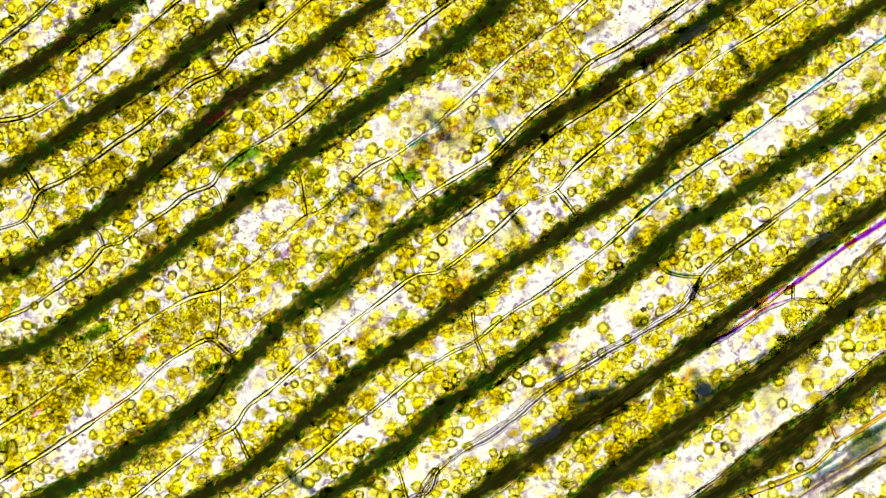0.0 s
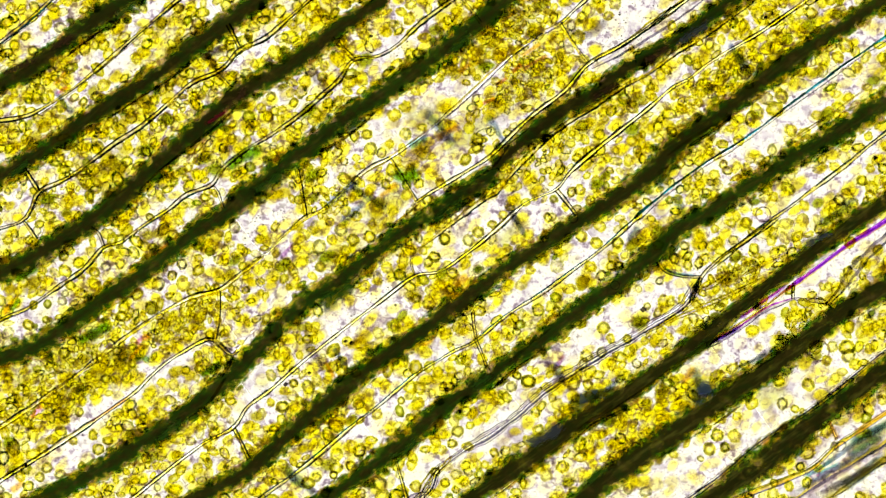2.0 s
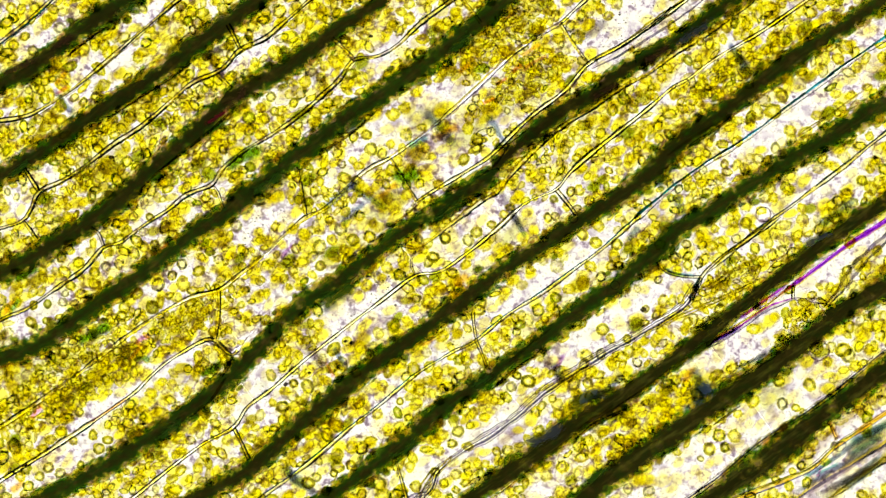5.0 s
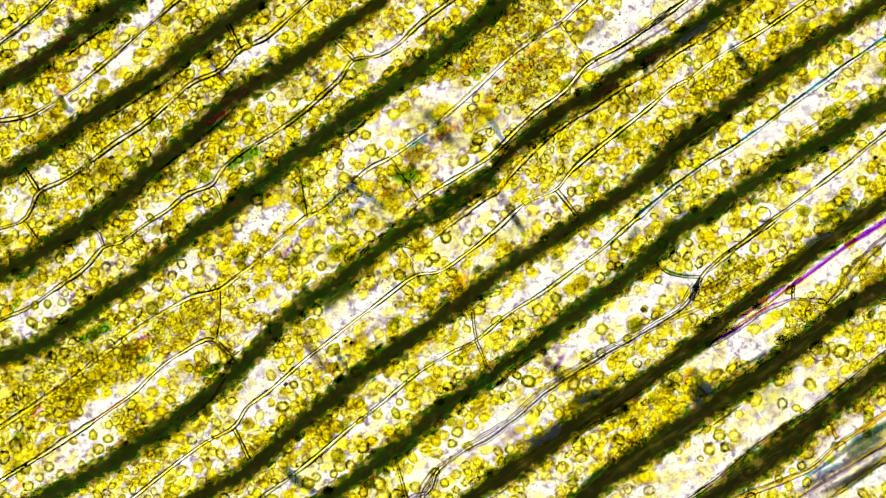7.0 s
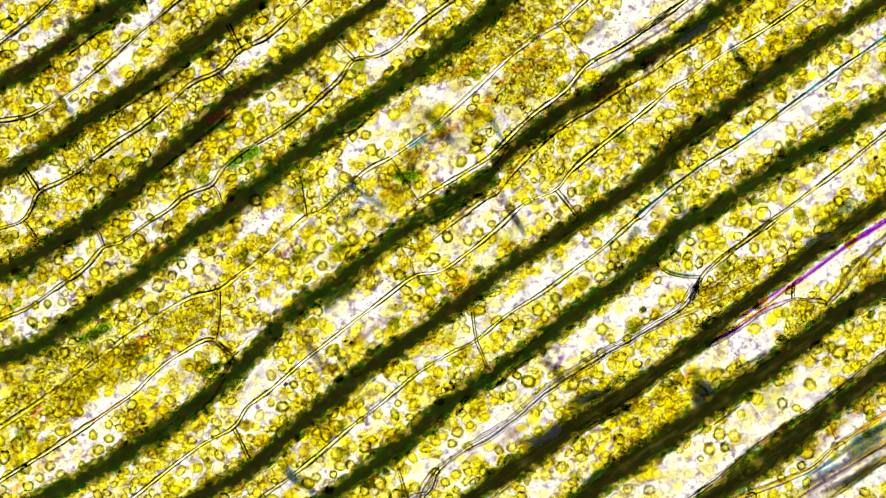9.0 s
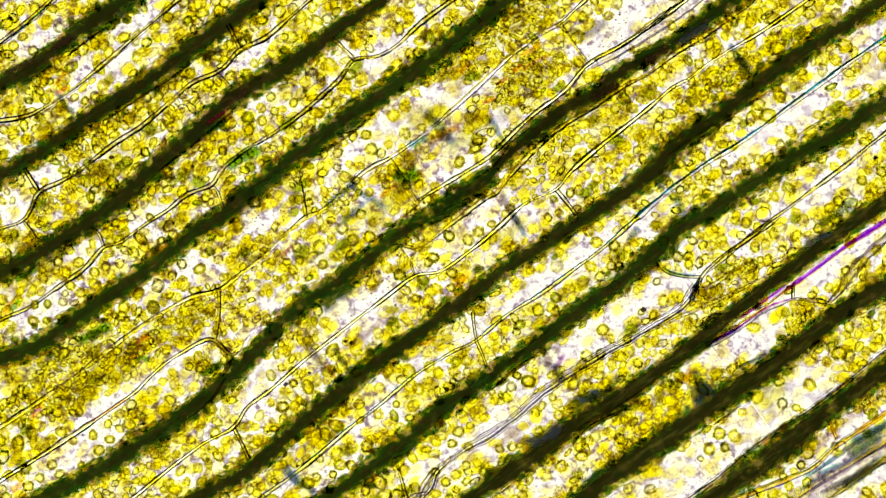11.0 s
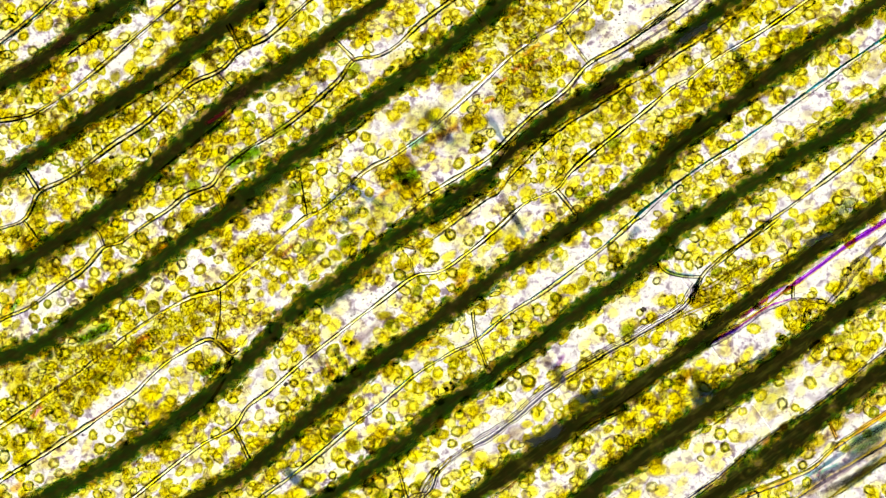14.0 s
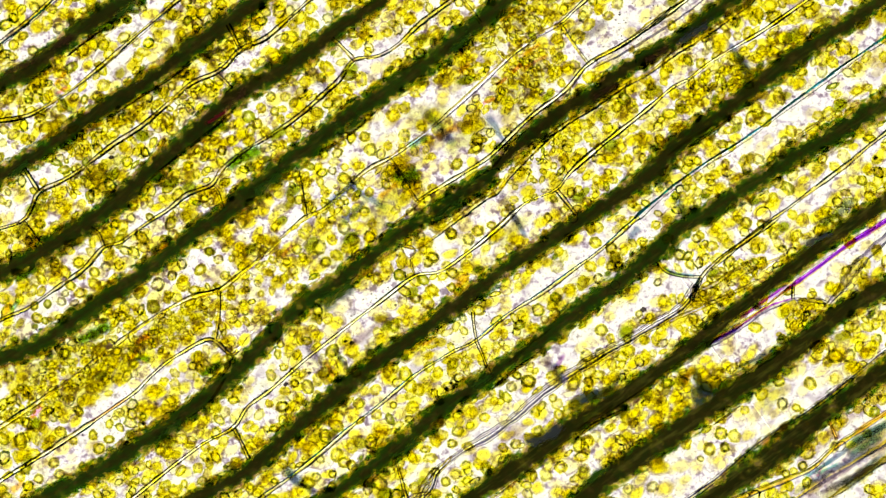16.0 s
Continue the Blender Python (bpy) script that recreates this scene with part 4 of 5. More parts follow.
PALE += zones((159, -62.25, 20, 10), (21.5, -76, 25, 3.25), (14, -88.5, 15, 3.5), (26.5, -102.75, 12.5, 4), (44, -107.25, 12.5, 3.5), (69, -89.75, 10, 3.5), (-61, -87.75, 10, 3.5), (-28.5, -76, 10, 3), (-6, -97.25, 12.5, 4.5))
PALE += zones((177, -5.25, 30, 4.75), (139, -30.25, 15, 2.5), (36.5, 11.5, 15, 3.75), (166.5, 72.25, 22.5, 3), (86.5, -7.25, 15, 3.25), (174, 27.25, 15, 3.25), (181.5, -89.75, 12.5, 3.5), (54, 27.75, 10, 4), (-176, 35.25, 10, 3), (-188.5, 17.75, 7.5, 5), (189, 95.25, 7.5, 5), (186.5, 77.75, 12.5, 3.5), (-181, 92.75, 12.5, 5), (-48.5, 30.25, 6.25, 3))

PALE += zones((-6, 66, 16, 6), (10, 45, 13, 6), (0, 36, 12, 5), (-38, 22, 7, 4), (180, -78, 6, 4), (172, -84, 5, 3), (22, 18, 12, 5), (64, 3, 15, 4), (86, 10, 12, 4), (-46, -26, 14, 4), (20, -30, 14, 3.5), (-20, -60, 16, 4), (130, 26, 16, 4))


# Stretches of bare sap
BARE = []
BARE += zones((81.5, 100.25, 20, 8), (-26, 86.5, 12.5, 4), (-109.75, -9.25, 9.5, 6), (-112.25, -45.25, 8.5, 3), (-151, -71, 16, 3.25), (141.5, 54, 15, 3.25), (179, 35.25, 15, 3))
BARE += zones((140, -29, 16, 4), (126.5, -46, 10, 3.25), (141, -42.5, 13, 4.5), (174, -6, 27.5, 3.75), (74, -33.5, 17.5, 4.5), (-33.5, -26, 15, 4), (-78.5, 68.25, 15, 2.75), (179, -102.25, 27.5, 10))
BARE += zones((-31, 50.25, 15, 4), (-78.5, 12.75, 13.75, 4.5), (-161, -83.5, 17.5, 2.75), (-81, -54.75, 10, 4), (41.5, -17.25, 15, 4), (101.5, -17.25, 8.75, 3), (39, -79.75, 13.75, 2.5), (-148.5, 78.25, 10, 2.75))
BARE += zones((91.5, 95.75, 22.5, 2.5), (-81, 89, 10, 2.75), (-129.75, 104, 6.25, 3), (-132.25, 11.5, 7, 3), (29, 12.25, 12.5, 3), (101.5, 75.75, 10, 2.25), (-26, -74.25, 12.5, 2.5), (161.5, 61.25, 12.5, 2.25), (-171, -24.75, 12.5, 2.5))
PALE = np.array(PALE + BARE)
BARE = np.array(BARE)


# Stretches where only plastids far below the focus show
BLURRED = []
BLURRED += zones((-41, -39.75, 30, 7.5), (19, -4.75, 15, 6), (-36, 12.75, 15, 6.5), (4, 62.75, 17.5, 7), (-36, -74.75, 20, 7.5), (-26, -49.75, 20, 6.25), (91.5, -74.75, 25, 7.5))
BLURRED += zones((99, 15.25, 12.5, 6.25), (-133.5, 85.25, 20, 6.25), (29, -79.75, 25, 7.5), (-83.5, -29.75, 15, 6.25), (-121, -49.75, 30, 5), (111.5, -54.75, 15, 6.25), (79, 95.25, 20, 10), (176.5, -97.25, 32.5, 15), (116.5, 105.25, 20, 6.25))
BLURRED += zones((-11, -34.75, 30, 6), (-31, 17.25, 12.5, 4.5), (29, -7.25, 15, 5), (-46, -37.25, 15, 5.5), (9, -39.75, 15, 4), (-36, -87.25, 17.5, 4.5), (-56, -104.75, 15, 5))
BLURRED += zones((-4, 64, 18, 8), (8, 42, 18, 9), (54, -9.75, 24, 6), (36, 10, 14, 6), (18, -33, 18, 5), (-20, -60, 20, 5), (84, -100, 24, 7), (150, 20, 18, 6))
BLURRED = np.array(BLURRED)


# Stretches packed with small, darker plastids
FINE = []
FINE += zones((29, 95.25, 25, 10), (39, 76.5, 17.5, 8.5), (-158.5, -46, 32.5, 7.5), (-178.5, -64.75, 22.5, 8.5), (-166, 27.75, 20, 5), (-113.5, -31, 22.5, 7.5), (126.5, -14.75, 17.5, 6.5), (-158.5, 47.75, 17.5, 5.5))
FINE += zones((-46, 22.75, 12.5, 5), (-121, 60.25, 20, 4), (44, 44, 17.5, 4.5), (124, 77.75, 15, 6), (159, -32.25, 15, 4.5), (86.5, -89.75, 20, 6))
FINE = np.array(FINE)


def inside(p, patches):
    d = p - patches[:, 0]
    r = np.hypot(d @ AXIS / patches[:, 1, 0], d @ SIDE / patches[:, 1, 1])
    return float(np.clip(1.6 * (1.33 - r), 0, 1).max())


ALL_WALLS = np.vstack(LINES)
ALL_CHANNELS = np.vstack(CHANNEL_LINES)
CHANNEL_HALF = np.concatenate(CHANNEL_HALVES)


STEP = 0.0125
GX, GY = np.arange(-2.10, 2.10, STEP), np.arange(-1.25, 1.25, STEP)


def gap_grid(lines, half):
    """For each node of a grid over the leaf, the least distance to the lines, less their half widths."""
    got = np.empty((len(GX), len(GY)), np.float32)
    line, half, gy = lines.astype(np.float32), half.astype(np.float32), GY.astype(np.float32)
    for i, x in enumerate(GX):
        d2 = (line[:, 0] - np.float32(x)) ** 2
        near = d2 < 0.36
        got[i] = (np.sqrt(d2[near][None, :] + (gy[:, None] - line[near, 1][None, :]) ** 2) - half[near][None, :]).min(axis=1)
    return got


WALL_GAPS = gap_grid(ALL_WALLS, np.zeros(len(ALL_WALLS)))
CHANNEL_GAPS = gap_grid(ALL_CHANNELS, CHANNEL_HALF)


def look_up(grid, p):
    i, j = round((p[0] - GX[0]) / STEP), round((p[1] - GY[0]) / STEP)
    return float(grid[min(max(i, 0), len(GX) - 1), min(max(j, 0), len(GY) - 1)])


def gap_to_wall(p):
    return look_up(WALL_GAPS, p)


def gap_to_channel(p):
    return look_up(CHANNEL_GAPS, p)


class Neighbours:
    """Places in square bins, to ask quickly whether one lies near."""

    def __init__(self, size=0.06):
        self.size, self.bins = size, {}

    def key(self, p):
        return int(p[0] // self.size), int(p[1] // self.size)

    def add(self, p):
        self.bins.setdefault(self.key(p), []).append((float(p[0]), float(p[1])))

    def near(self, p, d):
        a, b = self.key(p)
        return any((q[0] - p[0]) ** 2 + (q[1] - p[1]) ** 2 < d * d for i in (a - 1, a, a + 1) for j in (b - 1, b, b + 1) for q in self.bins.get((i, j), ()))


PLACED = []     # (object, place, deep)


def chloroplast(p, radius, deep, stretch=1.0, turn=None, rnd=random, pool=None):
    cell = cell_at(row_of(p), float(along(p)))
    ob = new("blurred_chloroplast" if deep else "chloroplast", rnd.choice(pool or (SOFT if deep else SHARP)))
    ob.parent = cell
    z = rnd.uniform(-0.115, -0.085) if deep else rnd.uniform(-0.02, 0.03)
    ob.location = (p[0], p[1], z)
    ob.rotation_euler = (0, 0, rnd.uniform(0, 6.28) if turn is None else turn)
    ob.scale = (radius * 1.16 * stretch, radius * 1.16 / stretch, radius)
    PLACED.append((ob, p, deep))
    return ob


# Single chloroplasts that lie clear of the crowd: place and radius
SINGLE = []
SINGLE.append(((-169.75, 97.75, 3), (-185.5, 94, 2.5), (-181.5, 87.75, 2.75), (-153.5, 67.25, 2.75), (-147.25, 99, 2.75), (-139.75, 101.5, 2.5),))
SINGLE.append(((-86, 58.25, 3.25), (-79, 57.25, 2.75), (-76, 67.25, 2.5), (-68, 68.25, 2.5), (-80.5, 62.25, 2.5), (-93.5, 48.25, 2.75), (-61, 74, 3), (-97.25, 44, 2.5), (-66, 64.75, 2.5),))
SINGLE.append(((-34, 50.25, 2.75), (-31.75, 44, 3.25), (-21.75, 59.5, 3.25), (-38.5, 30.25, 2.5), (-36, 85.25, 2.25),))
SINGLE.append(((15.25, 48.5, 3.25), (14.5, 44.75, 3), (8.5, 39, 3), (21, 51.5, 2.5), (40.25, 74.5, 3.5),))
SINGLE.append(((1.5, 5.25, 3), (-4, -3.5, 3), (-6.5, -6, 2.5), (15.25, 7.75, 3), (21.5, 10.75, 2.25), (11.5, 4, 3),))
SINGLE.append(((50.25, -7.75, 3.25), (62.75, 7.25, 3), (69, 10.25, 3), (67.75, 2.75, 3), (76.5, 1.5, 3), (69.5, -12.25, 2.75),))
SINGLE.append(((70.5, -35.25, 3.25), (89, -26.75, 2), (95.25, -14, 2.25), (81.5, -39.75, 2.25), (60.25, 26.5, 2.75), (56.5, 25.25, 2.5), (59, 17.75, 2.5),))
SINGLE.append(((134, 11.5, 3), (137.75, 9, 2.25), (145.25, 27.75, 3), (159, 12.75, 3.25), (143.5, 2.75, 2.75), (130.25, 5.25, 2.5), (137.75, 0.25, 2.75), (102.75, -3.5, 3), (96.5, 2.75, 2.75), (109, 2.75, 2.5),))
SINGLE.append(((185.25, 30.25, 2.75), (149.5, 67.75, 3.5), (174, 84, 3), (154, 52.25, 3), (154.5, 49, 2.5), (147.75, 45.25, 2.75),))
SINGLE.append(((165.25, -43.5, 3.5), (148.5, -58.5, 3), (162, -59.75, 3.25), (150.25, -68.5, 3), (156, -70.25, 2.25), (129, -82.75, 3.25), (124.75, -87.75, 2.5), (117.75, -88.5, 3.25), (131, -72.75, 2.25), (114, -92.75, 1.75), (91, -106.75, 3),))
SINGLE.append(((176.5, -44.75, 3.75), (179.5, -47.25, 3.5), (148.5, -101.75, 2.25), (154.5, -98.5, 2), (158.5, -96, 2.5), (173.5, -87.25, 2.25), (187.25, -98.5, 2.5),))
SINGLE.append(((-165.5, -0.25, 2.75), (-169, -4.25, 2.75), (-164.75, -16, 2.75), (-167.25, -19.75, 2), (-154, -10.25, 2.75), (-149, -7.75, 2.75), (-143, -6.75, 2.5), (-174.75, -24.25, 2.25), (-180.5, -24.75, 2.25), (-182.25, -32.25, 2.75), (-175.5, -31.75, 2), (-168.5, -23.5, 2.5), (-126.5, 2.75, 2.25), (-129.75, 14, 2.25),))
SINGLE.append(((-115.5, -6.75, 2.75), (-108, -9.25, 3), (-114.75, -15.25, 3.5), (-119.75, -11.75, 2.5), (-126, -16, 3.5), (-134.75, -19.75, 3), (-141, -26, 3.25), (-128.5, -26, 3.5), (-142.25, -29.75, 3),))
SINGLE.append(((-154.75, -82.25, 2.5), (-152.25, -88.5, 3), (-174, -96, 2.75), (-169, -99.25, 2.75), (-178.5, -101, 2.5), (-159.75, -96, 2.25), (-163.5, -84.75, 2.25), (-148, -84.25, 2.5), (-183.5, -56, 3.25), (-167.25, -46, 3),))
SINGLE.append(((-49, 4, 2.75), (-39.75, 4, 3.25), (-54.75, 0.75, 3.75), (-44.75, 9, 3.25), (-53.5, -7.25, 2.75), (-64.75, 0.25, 2.75), (-82.25, 21.5, 3.5), (-91, 10.25, 3),))
SINGLE.append(((-71, -69.75, 3.25), (-66, -59.75, 2.25), (-81, -73.5, 2.75), (-59.75, -61, 3.5), (-48.5, -44.75, 3.5), (-42.25, -41, 2.5), (-38.5, -54.75, 2.5), (-28.5, -37.25, 2.75),))
SINGLE.append(((-13.5, -53.5, 3.5), (-17.25, -56.75, 2.5), (-27.25, -61, 2.75), (-14.75, -74.75, 2.25), (-46, -96, 3.25), (-40.5, -96, 2.75), (-48.5, -99.75, 2.25), (-19.75, -67.75, 2), (-59.75, -103.5, 3.25), (-56, -101, 2.5), (-51, -106.75, 2.5),))
SINGLE.append(((-12.25, -105.25, 3), (-3.5, -98.5, 2.5), (1, -103.5, 2.5), (6.5, -81, 3), (4, -86, 2.5), (37.75, -58.5, 3.5), (30.25, -61, 2.75), (32.75, -56, 2.25), (57.75, -59.75, 3.5), (64, -59.75, 2.75), (69.5, -46, 2.75),))


def scatter():
    rnd = random.Random(7)
    half_w, half_h = 2.02, 1.16
    taken = [np.array(q[:2]) * UM for group in SINGLE for q in group]
    for group in SINGLE:
        for x, y, r in group:
            chloroplast(np.array((x, y)) * UM, r * UM, False, rnd.uniform(1.0, 1.12), None, rnd, CLEAR_CUT)
    fixed = Neighbours()
    for q in taken:
        fixed.add(q)
    for deep, tries, apart in ((True, 7500, 0.0305), (False, 18000, 0.041)):
        mine = Neighbours()
        for _ in range(tries):
            p = np.array((rnd.uniform(-half_w, half_w), rnd.uniform(-half_h, half_h)))
            gw, gc = gap_to_wall(p), gap_to_channel(p)
            if gw < (0.022 if deep else 0.019) and rnd.random() > 0.15 or gc < (-0.02 if deep else 0.012):
                continue
            pale = inside(p, PALE)
            if not deep and rnd.random() < 0.85 * inside(p, BLURRED):
                continue
            crowd = 0.5 + 0.9 * noise.noise((p[0] * 2.2, p[1] * 2.2, 3.0))
            keep = (1 - pale) * (0.95 - 0.22 * max(0, p[0]) if deep else min(1, 0.55 + crowd * 0.5 - 0.06 * p[0]))
            if deep:
                keep = max(keep, 0.55 - 0.42 * inside(p, BARE))
            fine = 0.0 if deep else inside(p, FINE)
            keep = max(keep, fine * (1 - pale)) * (1 if deep else 1 - 0.8 * inside(p, BARE))
            if rnd.random() > keep:
                continue
            size = 1.0 if deep else 0.92 + 0.45 * noise.noise((p[0] * 1.7, p[1] * 1.7, 8.0)) - 0.3 * fine
            if mine.near(p, apart * size * rnd.uniform(0.66, 1.15)):
                continue
            if fixed.near(p, 0.03 if deep else 0.05):
                continue
            mine.add(p)
            if deep:
                chloroplast(p, rnd.uniform(0.028, 0.046), True, rnd.uniform(1, 1.35), TILT + rnd.uniform(-0.5, 0.5), rnd, FADED if rnd.random() < pale else None)
            elif min(gw - 0.017, gc - 0.012) < 0.012 and rnd.random() < 0.5:
                chloroplast(p, size * rnd.uniform(0.017, 0.024), False, rnd.uniform(1.2, 1.6), TILT + rnd.uniform(-0.4, 0.4), rnd, EDGE_ON)
            else:
                chloroplast(p, size * rnd.uniform(0.0235, 0.035), False, rnd.uniform(1, 1.25) + 0.2 * fine, None, rnd, CROWD if rnd.random() < 0.35 * fine else RIMMED if rnd.random() < 0.10 + 0.30 * min(1, max(0, -p[0] - 0.2)) else None)


# Plastids seen edge-on: place, half length, lean in degrees
EDGES = ((15.75, 47.75, 3.75, 20), (14.5, 44.25, 3.5, 25), (23.5, -31.5, 3, 40), (146, 103.5, 3, 30), (171.5, 71.75, 2.75, 30), (52, 34.5, 2.75, 55), (-107.25, -52.75, 3.25, -70), (-104, -51.75, 3.25, -60), (-100.5, -53.5, 3.25, -50), (-17.25, 98.25, 2.75, 35), (113, 58.25, 2.75, 60), (-2.75, 79.75, 3, 85), (1.5, 82.25, 3, -70), (9.75, 80.75, 3.25, -60), (13, 79, 3, -65), (-153.5, 67.5, 2.75, 20), (-166.5, 50.75, 3, 25), (-164.75, 45.25, 3, 15), (-152.25, 50.25, 3.25, 10))


def edge_on():
    rnd = random.Random(5)
    for x, y, r, lean in EDGES:
        chloroplast(np.array((x, y)) * UM, r * UM * 0.8, False, rnd.uniform(1.35, 1.6), radians(lean), rnd, EDGE_ON)


def vesicle_material(name, dark, light):
    n = Nodes(name)
    at, own, tc = n.place()
    r = radius_of(n, tc, at, 0.06, 1.2)
    ring = n.math("MULTIPLY", n.smooth(r, 0.78, 0.92), n.smooth(r, 1.08, 0.97))
    tone = n.ramp(n.noise(at, 2, 2), (0.35, dark), (0.65, light))
    return n.done(n.clear(n.mix(ring, (1, 1, 1), tone)))


VESICLE = chloroplast_mesh("vesicle", 201, vesicle_material("vesicle", (0.16, 0.13, 0.14), (0.60, 0.52, 0.50)))
SPINDLE = chloroplast_mesh("vesicle", 207, vesicle_material("spindle", (0.01, 0.015, 0.005), (0.06, 0.07, 0.02)))
VESICLES = ((166.25, -45, 5), (141.5, 15.25, 3.75), (-144.75, -76, 2.5), (76, -16, 2.25))


def vesicles():
    for x, y, r in VESICLES:
        p = np.array((x, y)) * UM
        ob = part("vesicle", VESICLE, cell_at(row_of(p), float(along(p))), "clear round vesicle with a thin grey rim")
        ob.location, ob.scale = (p[0], p[1], 0.045), (r * UM * 1.1, r * UM * 1.1, r * UM * 0.3)


# Clear spindles lying on the walls: place, half length, half width, lean in degrees
SPINDLES = ((175.5, -87.25, 3.2, 2.1, 35), (166.5, -95.5, 2.4, 1.9, 30), (171.5, 71.5, 3.2, 1.6, 35), (105.5, 72.75, 4.0, 1.5, 32), (143, 103.25, 3.4, 1.5, 30), (52, 34.5, 2.8, 1.3, 50), (57.5, 13.5, 2.4, 2.2, 40), (23.5, -31.5, 3.0, 1.9, 35), (-76.25, 44.25, 3.2, 1.5, 20), (18, 51.5, 4.0, 1.6, 18), (16, 47.5, 3.6, 1.5, 12))


def spindles():
    for x, y, a, b, lean in SPINDLES:
        p = np.array((x, y)) * UM
        ob = part("vesicle", SPINDLE, cell_at(row_of(p), float(along(p))), "clear spindle with a thin black outline")
        ob.location, ob.rotation_euler, ob.scale = (p[0], p[1], 0.05), (0, 0, radians(lean)), (a * UM * 1.1, b * UM * 1.1, b * UM * 0.3)


DROP = wall_line("oil_drop", ((0.35, (0.03, 0.03, 0.03)), (0.5, (0.07, 0.06, 0.05)), (0.65, (0.16, 0.13, 0.12))))
DROP_MESH = chloroplast_mesh("oil_drop", 99, DROP)
DROPS = ((-31.75, 94, 0.75), (-40.25, -41.5, 1), (1.5, -61.75, 1), (191, 40.25, 1), (2.75, 7.5, 0.625), (78, 103.5, 0.5), (-132.25, -77, 1), (-69.5, -59.75, 1), (88.5, -26.75, 1.25), (-59, -54.75, 0.75), (-146.5, 40.5, 1), (-121, -46, 0.5), (-43, -40.75, 0.75), (100.5, 106.5, 0.625), (-21, -24.75, 0.5), (-2.25, -65.25, 0.75))


def oil_drops():
    for x, y, r in DROPS:
        p = np.array((x, y)) * UM
        ob = part("oil_drop", DROP_MESH, cell_at(row_of(p), float(along(p))), "tiny dark oil drop")
        ob.location, ob.scale = (p[0], p[1], 0.05), (r * UM, r * UM, r * UM)


GRAIN = wall_line("sap_granule", ((0.35, (0.10, 0.08, 0.06)), (0.5, (0.30, 0.25, 0.22)), (0.65, (0.05, 0.05, 0.04))), 3)
GRAIN_MESH = chloroplast_mesh("granule", 77, GRAIN)


def granules():
    """Fine dark grains drifting in the clearest sap: centre, half length, half width, count."""
    rnd = random.Random(41)
    for x, y, a, b, count in ((79, 96, 24, 9, 60), (-26, 82, 17, 4, 28), (-79, 10, 13, 6, 40), (72, -24, 16, 5, 26), (-34, -20, 18, 6, 30), (-118, 104, 8, 3, 8), (-60, -56, 14, 6, 24), (-150, -75, 16, 3, 14), (8, -36, 16, 4, 20)):
        for _ in range(count):
            t, r = rnd.uniform(0, 6.283), rnd.random() ** 0.5
            p = (np.array((x, y)) + AXIS * a * r * math.cos(t) + SIDE * b * r * math.sin(t)) * UM
            if gap_to_wall(p) < 0.012 or gap_to_channel(p) < 0.01:
                continue
            ob = part("granule", GRAIN_MESH, cell_at(row_of(p), float(along(p))))
            s = rnd.uniform(0.0012, 0.0038)
            ob.location, ob.scale = (p[0], p[1], rnd.uniform(0.0, 0.04)), (s, s * rnd.uniform(0.8, 1.3), s)


def pack_fine():
    """The small plastids that fill the packed stretches."""
    rnd = random.Random(17)
    for (centre, reach) in FINE:
        mine = Neighbours()
        for ob, p, deep in PLACED:
            if not deep:
                mine.add(p)
        for _ in range(int(260000 * reach[0] * reach[1])):
            a, r = rnd.uniform(0, 6.283), rnd.random() ** 0.5
            p = centre + AXIS * reach[0] * r * math.cos(a) + SIDE * reach[1] * r * math.sin(a)
            if abs(p[0]) > 2.02 or abs(p[1]) > 1.16 or gap_to_wall(p) < 0.014 or gap_to_channel(p) < 0.004:
                continue
            if mine.near(p, rnd.uniform(0.020, 0.031)):
                continue
            mine.add(p)
            chloroplast(p, rnd.uniform(0.014, 0.024), False, rnd.uniform(1.0, 1.5), None, rnd, CROWD if rnd.random() < 0.45 else None)


def pack_golden():
    """Stretches filled to the brim with blurred, deep yellow plastids."""
    rnd = random.Random(29)
    for x, y, a, b in ((90, -76, 28, 8), (108, -63, 12, 6), (124, 76, 13, 8), (148, 88, 20, 5), (-60, -84, 14, 5), (-152, -56, 24, 6), (64, -66, 14, 4), (-92, 54, 14, 5), (-36, -2, 10, 5)):
        mine = Neighbours()
        for _ in range(int(3.4 * a * b)):
            t, r = rnd.uniform(0, 6.283), rnd.random() ** 0.5
            p = (np.array((x, y)) + AXIS * a * r * math.cos(t) + SIDE * b * r * math.sin(t)) * UM
            if abs(p[0]) > 2.02 or abs(p[1]) > 1.16 or gap_to_wall(p) < 0.02 or gap_to_channel(p) < -0.012 or mine.near(p, 0.036):
                continue
            mine.add(p)
            chloroplast(p, rnd.uniform(0.026, 0.038), True, rnd.uniform(1, 1.3), TILT + rnd.uniform(-0.6, 0.6), rnd, GOLDEN)


scatter()
pack_fine()
pack_golden()
edge_on()
oil_drops()
granules()
vesicles()
spindles()
long_walls()
side_walls()
air_channels()
for r, line in END_WALLS:
    l = smooth_line(line, 0.01)
    part("end_wall", ribbon("end_wall", l, 0.0080, WALL_PROFILE, (OLIVE, CORE, TEAL) if r == 11 else (OLIVE, CORE, LINE) if r in (3, 4, 5) else (LINE, CORE, LINE), 0.3, r), cell_at(r, float(along(line.mean(axis=0))) - 0.001))
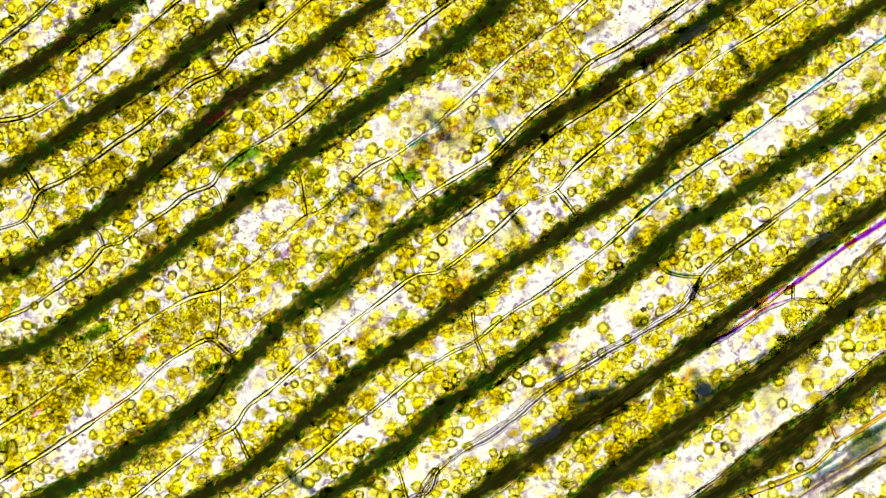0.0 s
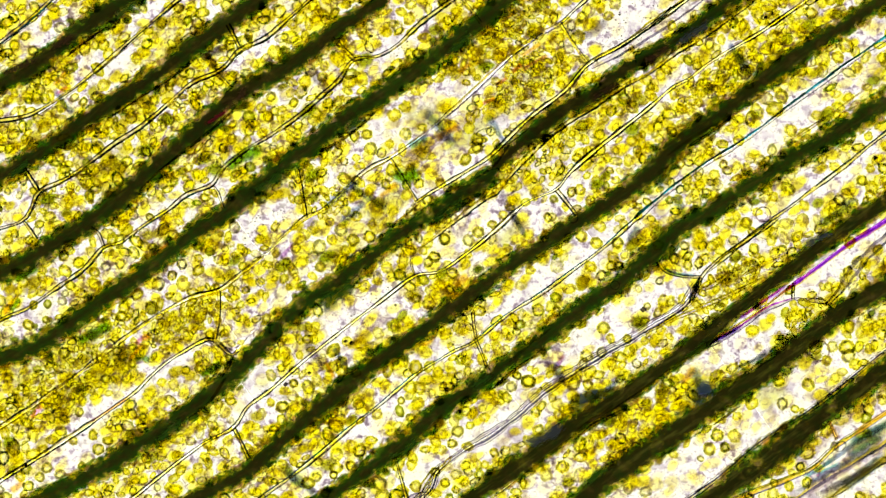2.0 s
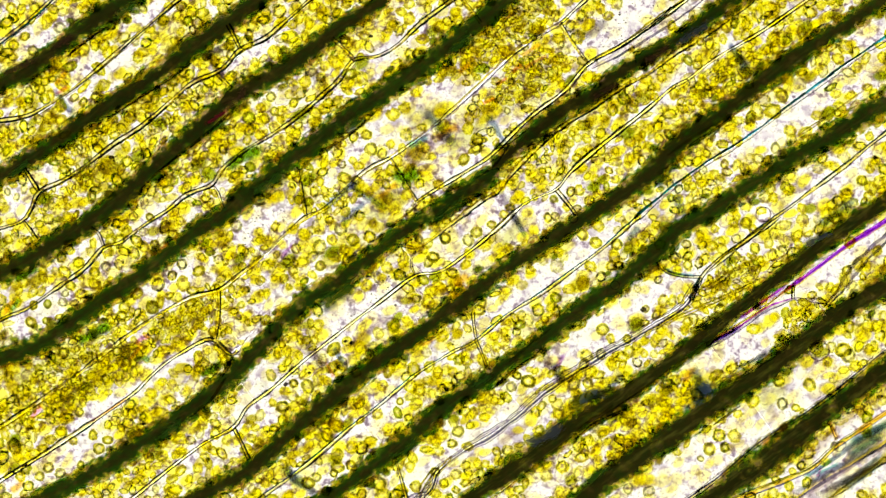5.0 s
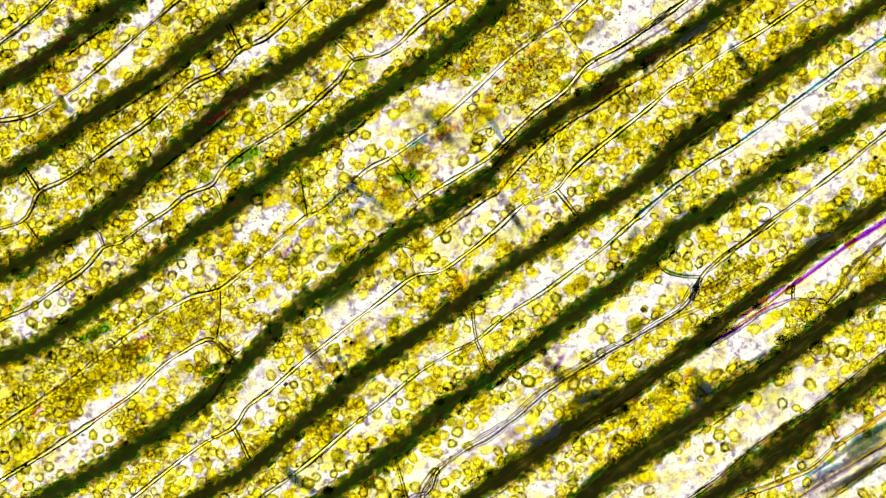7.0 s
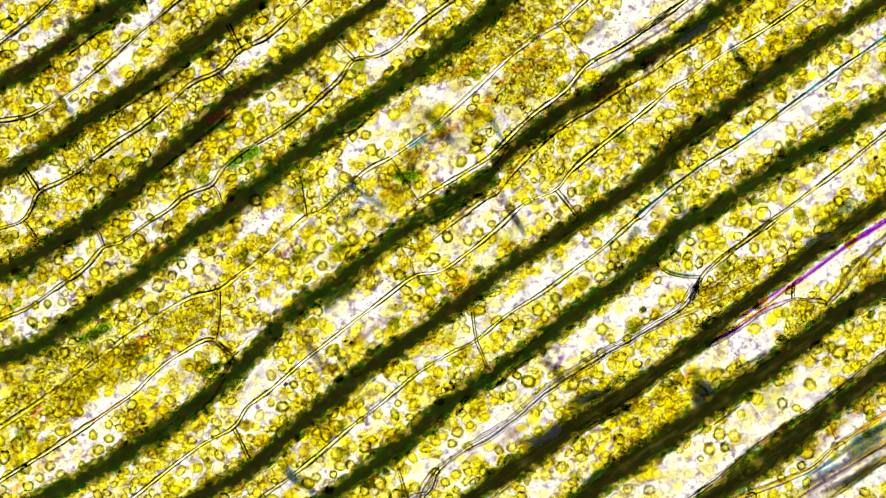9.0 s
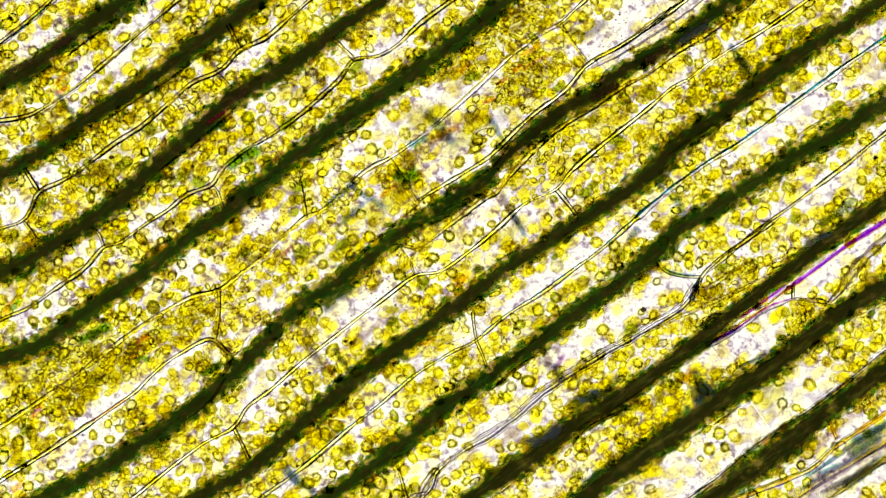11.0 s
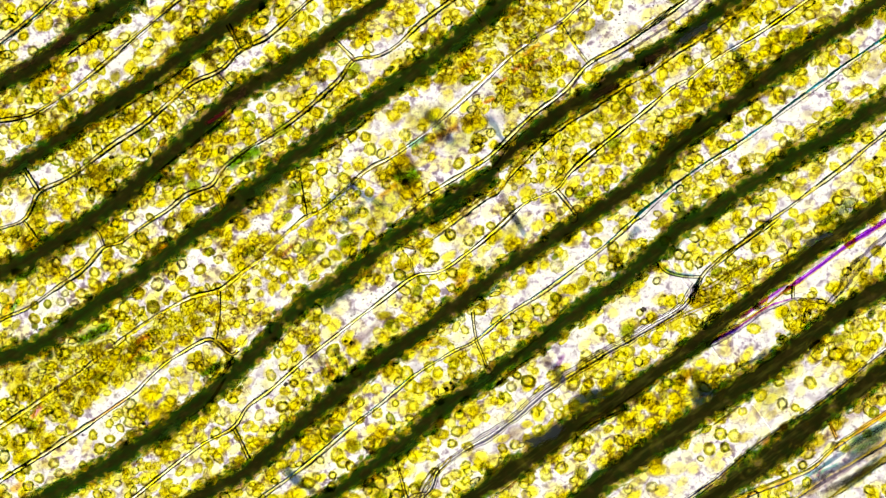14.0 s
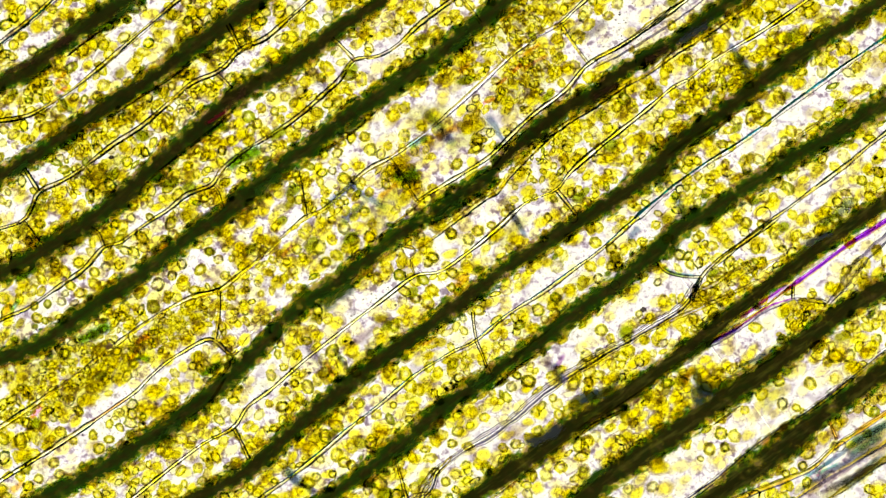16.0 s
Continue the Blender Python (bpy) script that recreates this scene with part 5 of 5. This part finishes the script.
VEIL_WORDS = {"veil_green": "blurred green patch", "veil_purple": "violet glow painted along a wall", "veil_ink": "violet-blue glow painted along a wall", "veil_red": "thin reddish colour fringe painted along a wall",
              "veil_teal": "pale teal colour fringe painted along a wall", "veil_haze": "blurred streak of painted olive haze", "veil_mauve": "blurred mauve streak", "veil_violet": "faint violet colour fringe painted along a wall", "veil_olive": "broad olive haze of plastids below the focus",
              "veil_rose": "small blurred pink speck", "veil_orange": "small blurred orange speck"}
# Painted glow, fringes and haze share these ribbons with the deep walls.
for r, half, mat, line in VEILS:
    shape = ((-1, -0.08, 0), (-0.5, -0.066, 0), (0, -0.06, 0), (0.5, -0.066, 0), (1, -0.08, 0))
    part("end_wall", ribbon("end_wall", smooth_line(line, 0.01), half * 0.0025, shape, (mat,), 0.3, r), cell_at(r, float(along(line.mean(axis=0)))), VEIL_WORDS.get(mat.name, "blurred grey-blue cross wall below the focus"))
RIM_TINT_WORDS = {"glint_red": "dark red colour fringe painted at the channel rim", "haze_brown": "reddish brown haze painted at the channel rim", "glint_blue": "blurred blue glint painted at the channel rim",
               "haze_slate": "slate grey haze painted over the channel", "blur_leaf": "dark green blur at the channel rim"}
for r, half, mat, line in RIM_TINTS:
    shape = ((-1, -0.016, 0), (-0.5, -0.010, 0), (0, -0.008, 0), (0.5, -0.010, 0), (1, -0.016, 0))
    part("wall_glint", ribbon("wall_glint", smooth_line(line, 0.01), half * 0.0025, shape, (mat,), 0.3, r), cell_at(r, float(along(line.mean(axis=0)))), RIM_TINT_WORDS[mat.name])
for key in list(CELLS):
    part("cytoplasm", slab(key), CELLS[key], "clear sap with fine lilac grains")



def label_cells():
    """Say how full each cell is, by its plastids to the length of row that it holds."""
    for key, ob in CELLS.items():
        u = [float(along(p)) for o, p, deep in PLACED if o.parent == ob]
        load = len(u) / max(0.2, max(u) - min(u)) if len(u) > 3 else 0
        words = ("pale leaf cell with few chloroplasts" if load < 110 else
                 "long leaf cell half full of yellow chloroplasts" if load < 200 else
                 "leaf cell thickly packed with yellow-green chloroplasts")
        words += {9: " below grey fibrous wall", 10: " under wall with painted violet fringe", 11: " in dark haze", 12: " among blue-grey streaks"}.get(key[0], "")
        tagged(ob, words, "plant cell", "cells of the leaf")


label_cells()


# ---- what moves: the plastids creep along their cells ----
def motions():
    rnd = random.Random(21)
    times = (0.0, 2.5, 5.0, 8.0, 11.0, 13.5, SECONDS)
    ways = {}
    for ob, p, deep in PLACED:
        sign = ways.setdefault(ob.parent.name, rnd.choice((-1, 1)))
        lot = rnd.random()
        if not deep and lot < 0.35:
            continue
        creep = rnd.uniform(0.002, 0.005) if lot > 0.78 else rnd.uniform(-0.0004, 0.0011)
        speed = sign * rnd.uniform(0.004, 0.014) if deep else sign * creep
        spin, rows = ob.rotation_euler.z, []
        x0 = np.array(p) - AXIS * speed * SECONDS * 0.45
        for t in times:
            q = x0 + AXIS * speed * t + SIDE * rnd.uniform(-0.004, 0.004) + AXIS * rnd.uniform(-0.004, 0.004)
            rows.append((t, Matrix.Translation((q[0], q[1], ob.location.z)) @ Matrix.Rotation(spin + rnd.uniform(-0.12, 0.12), 4, "Z")))
        walk(ob, rows)


motions()
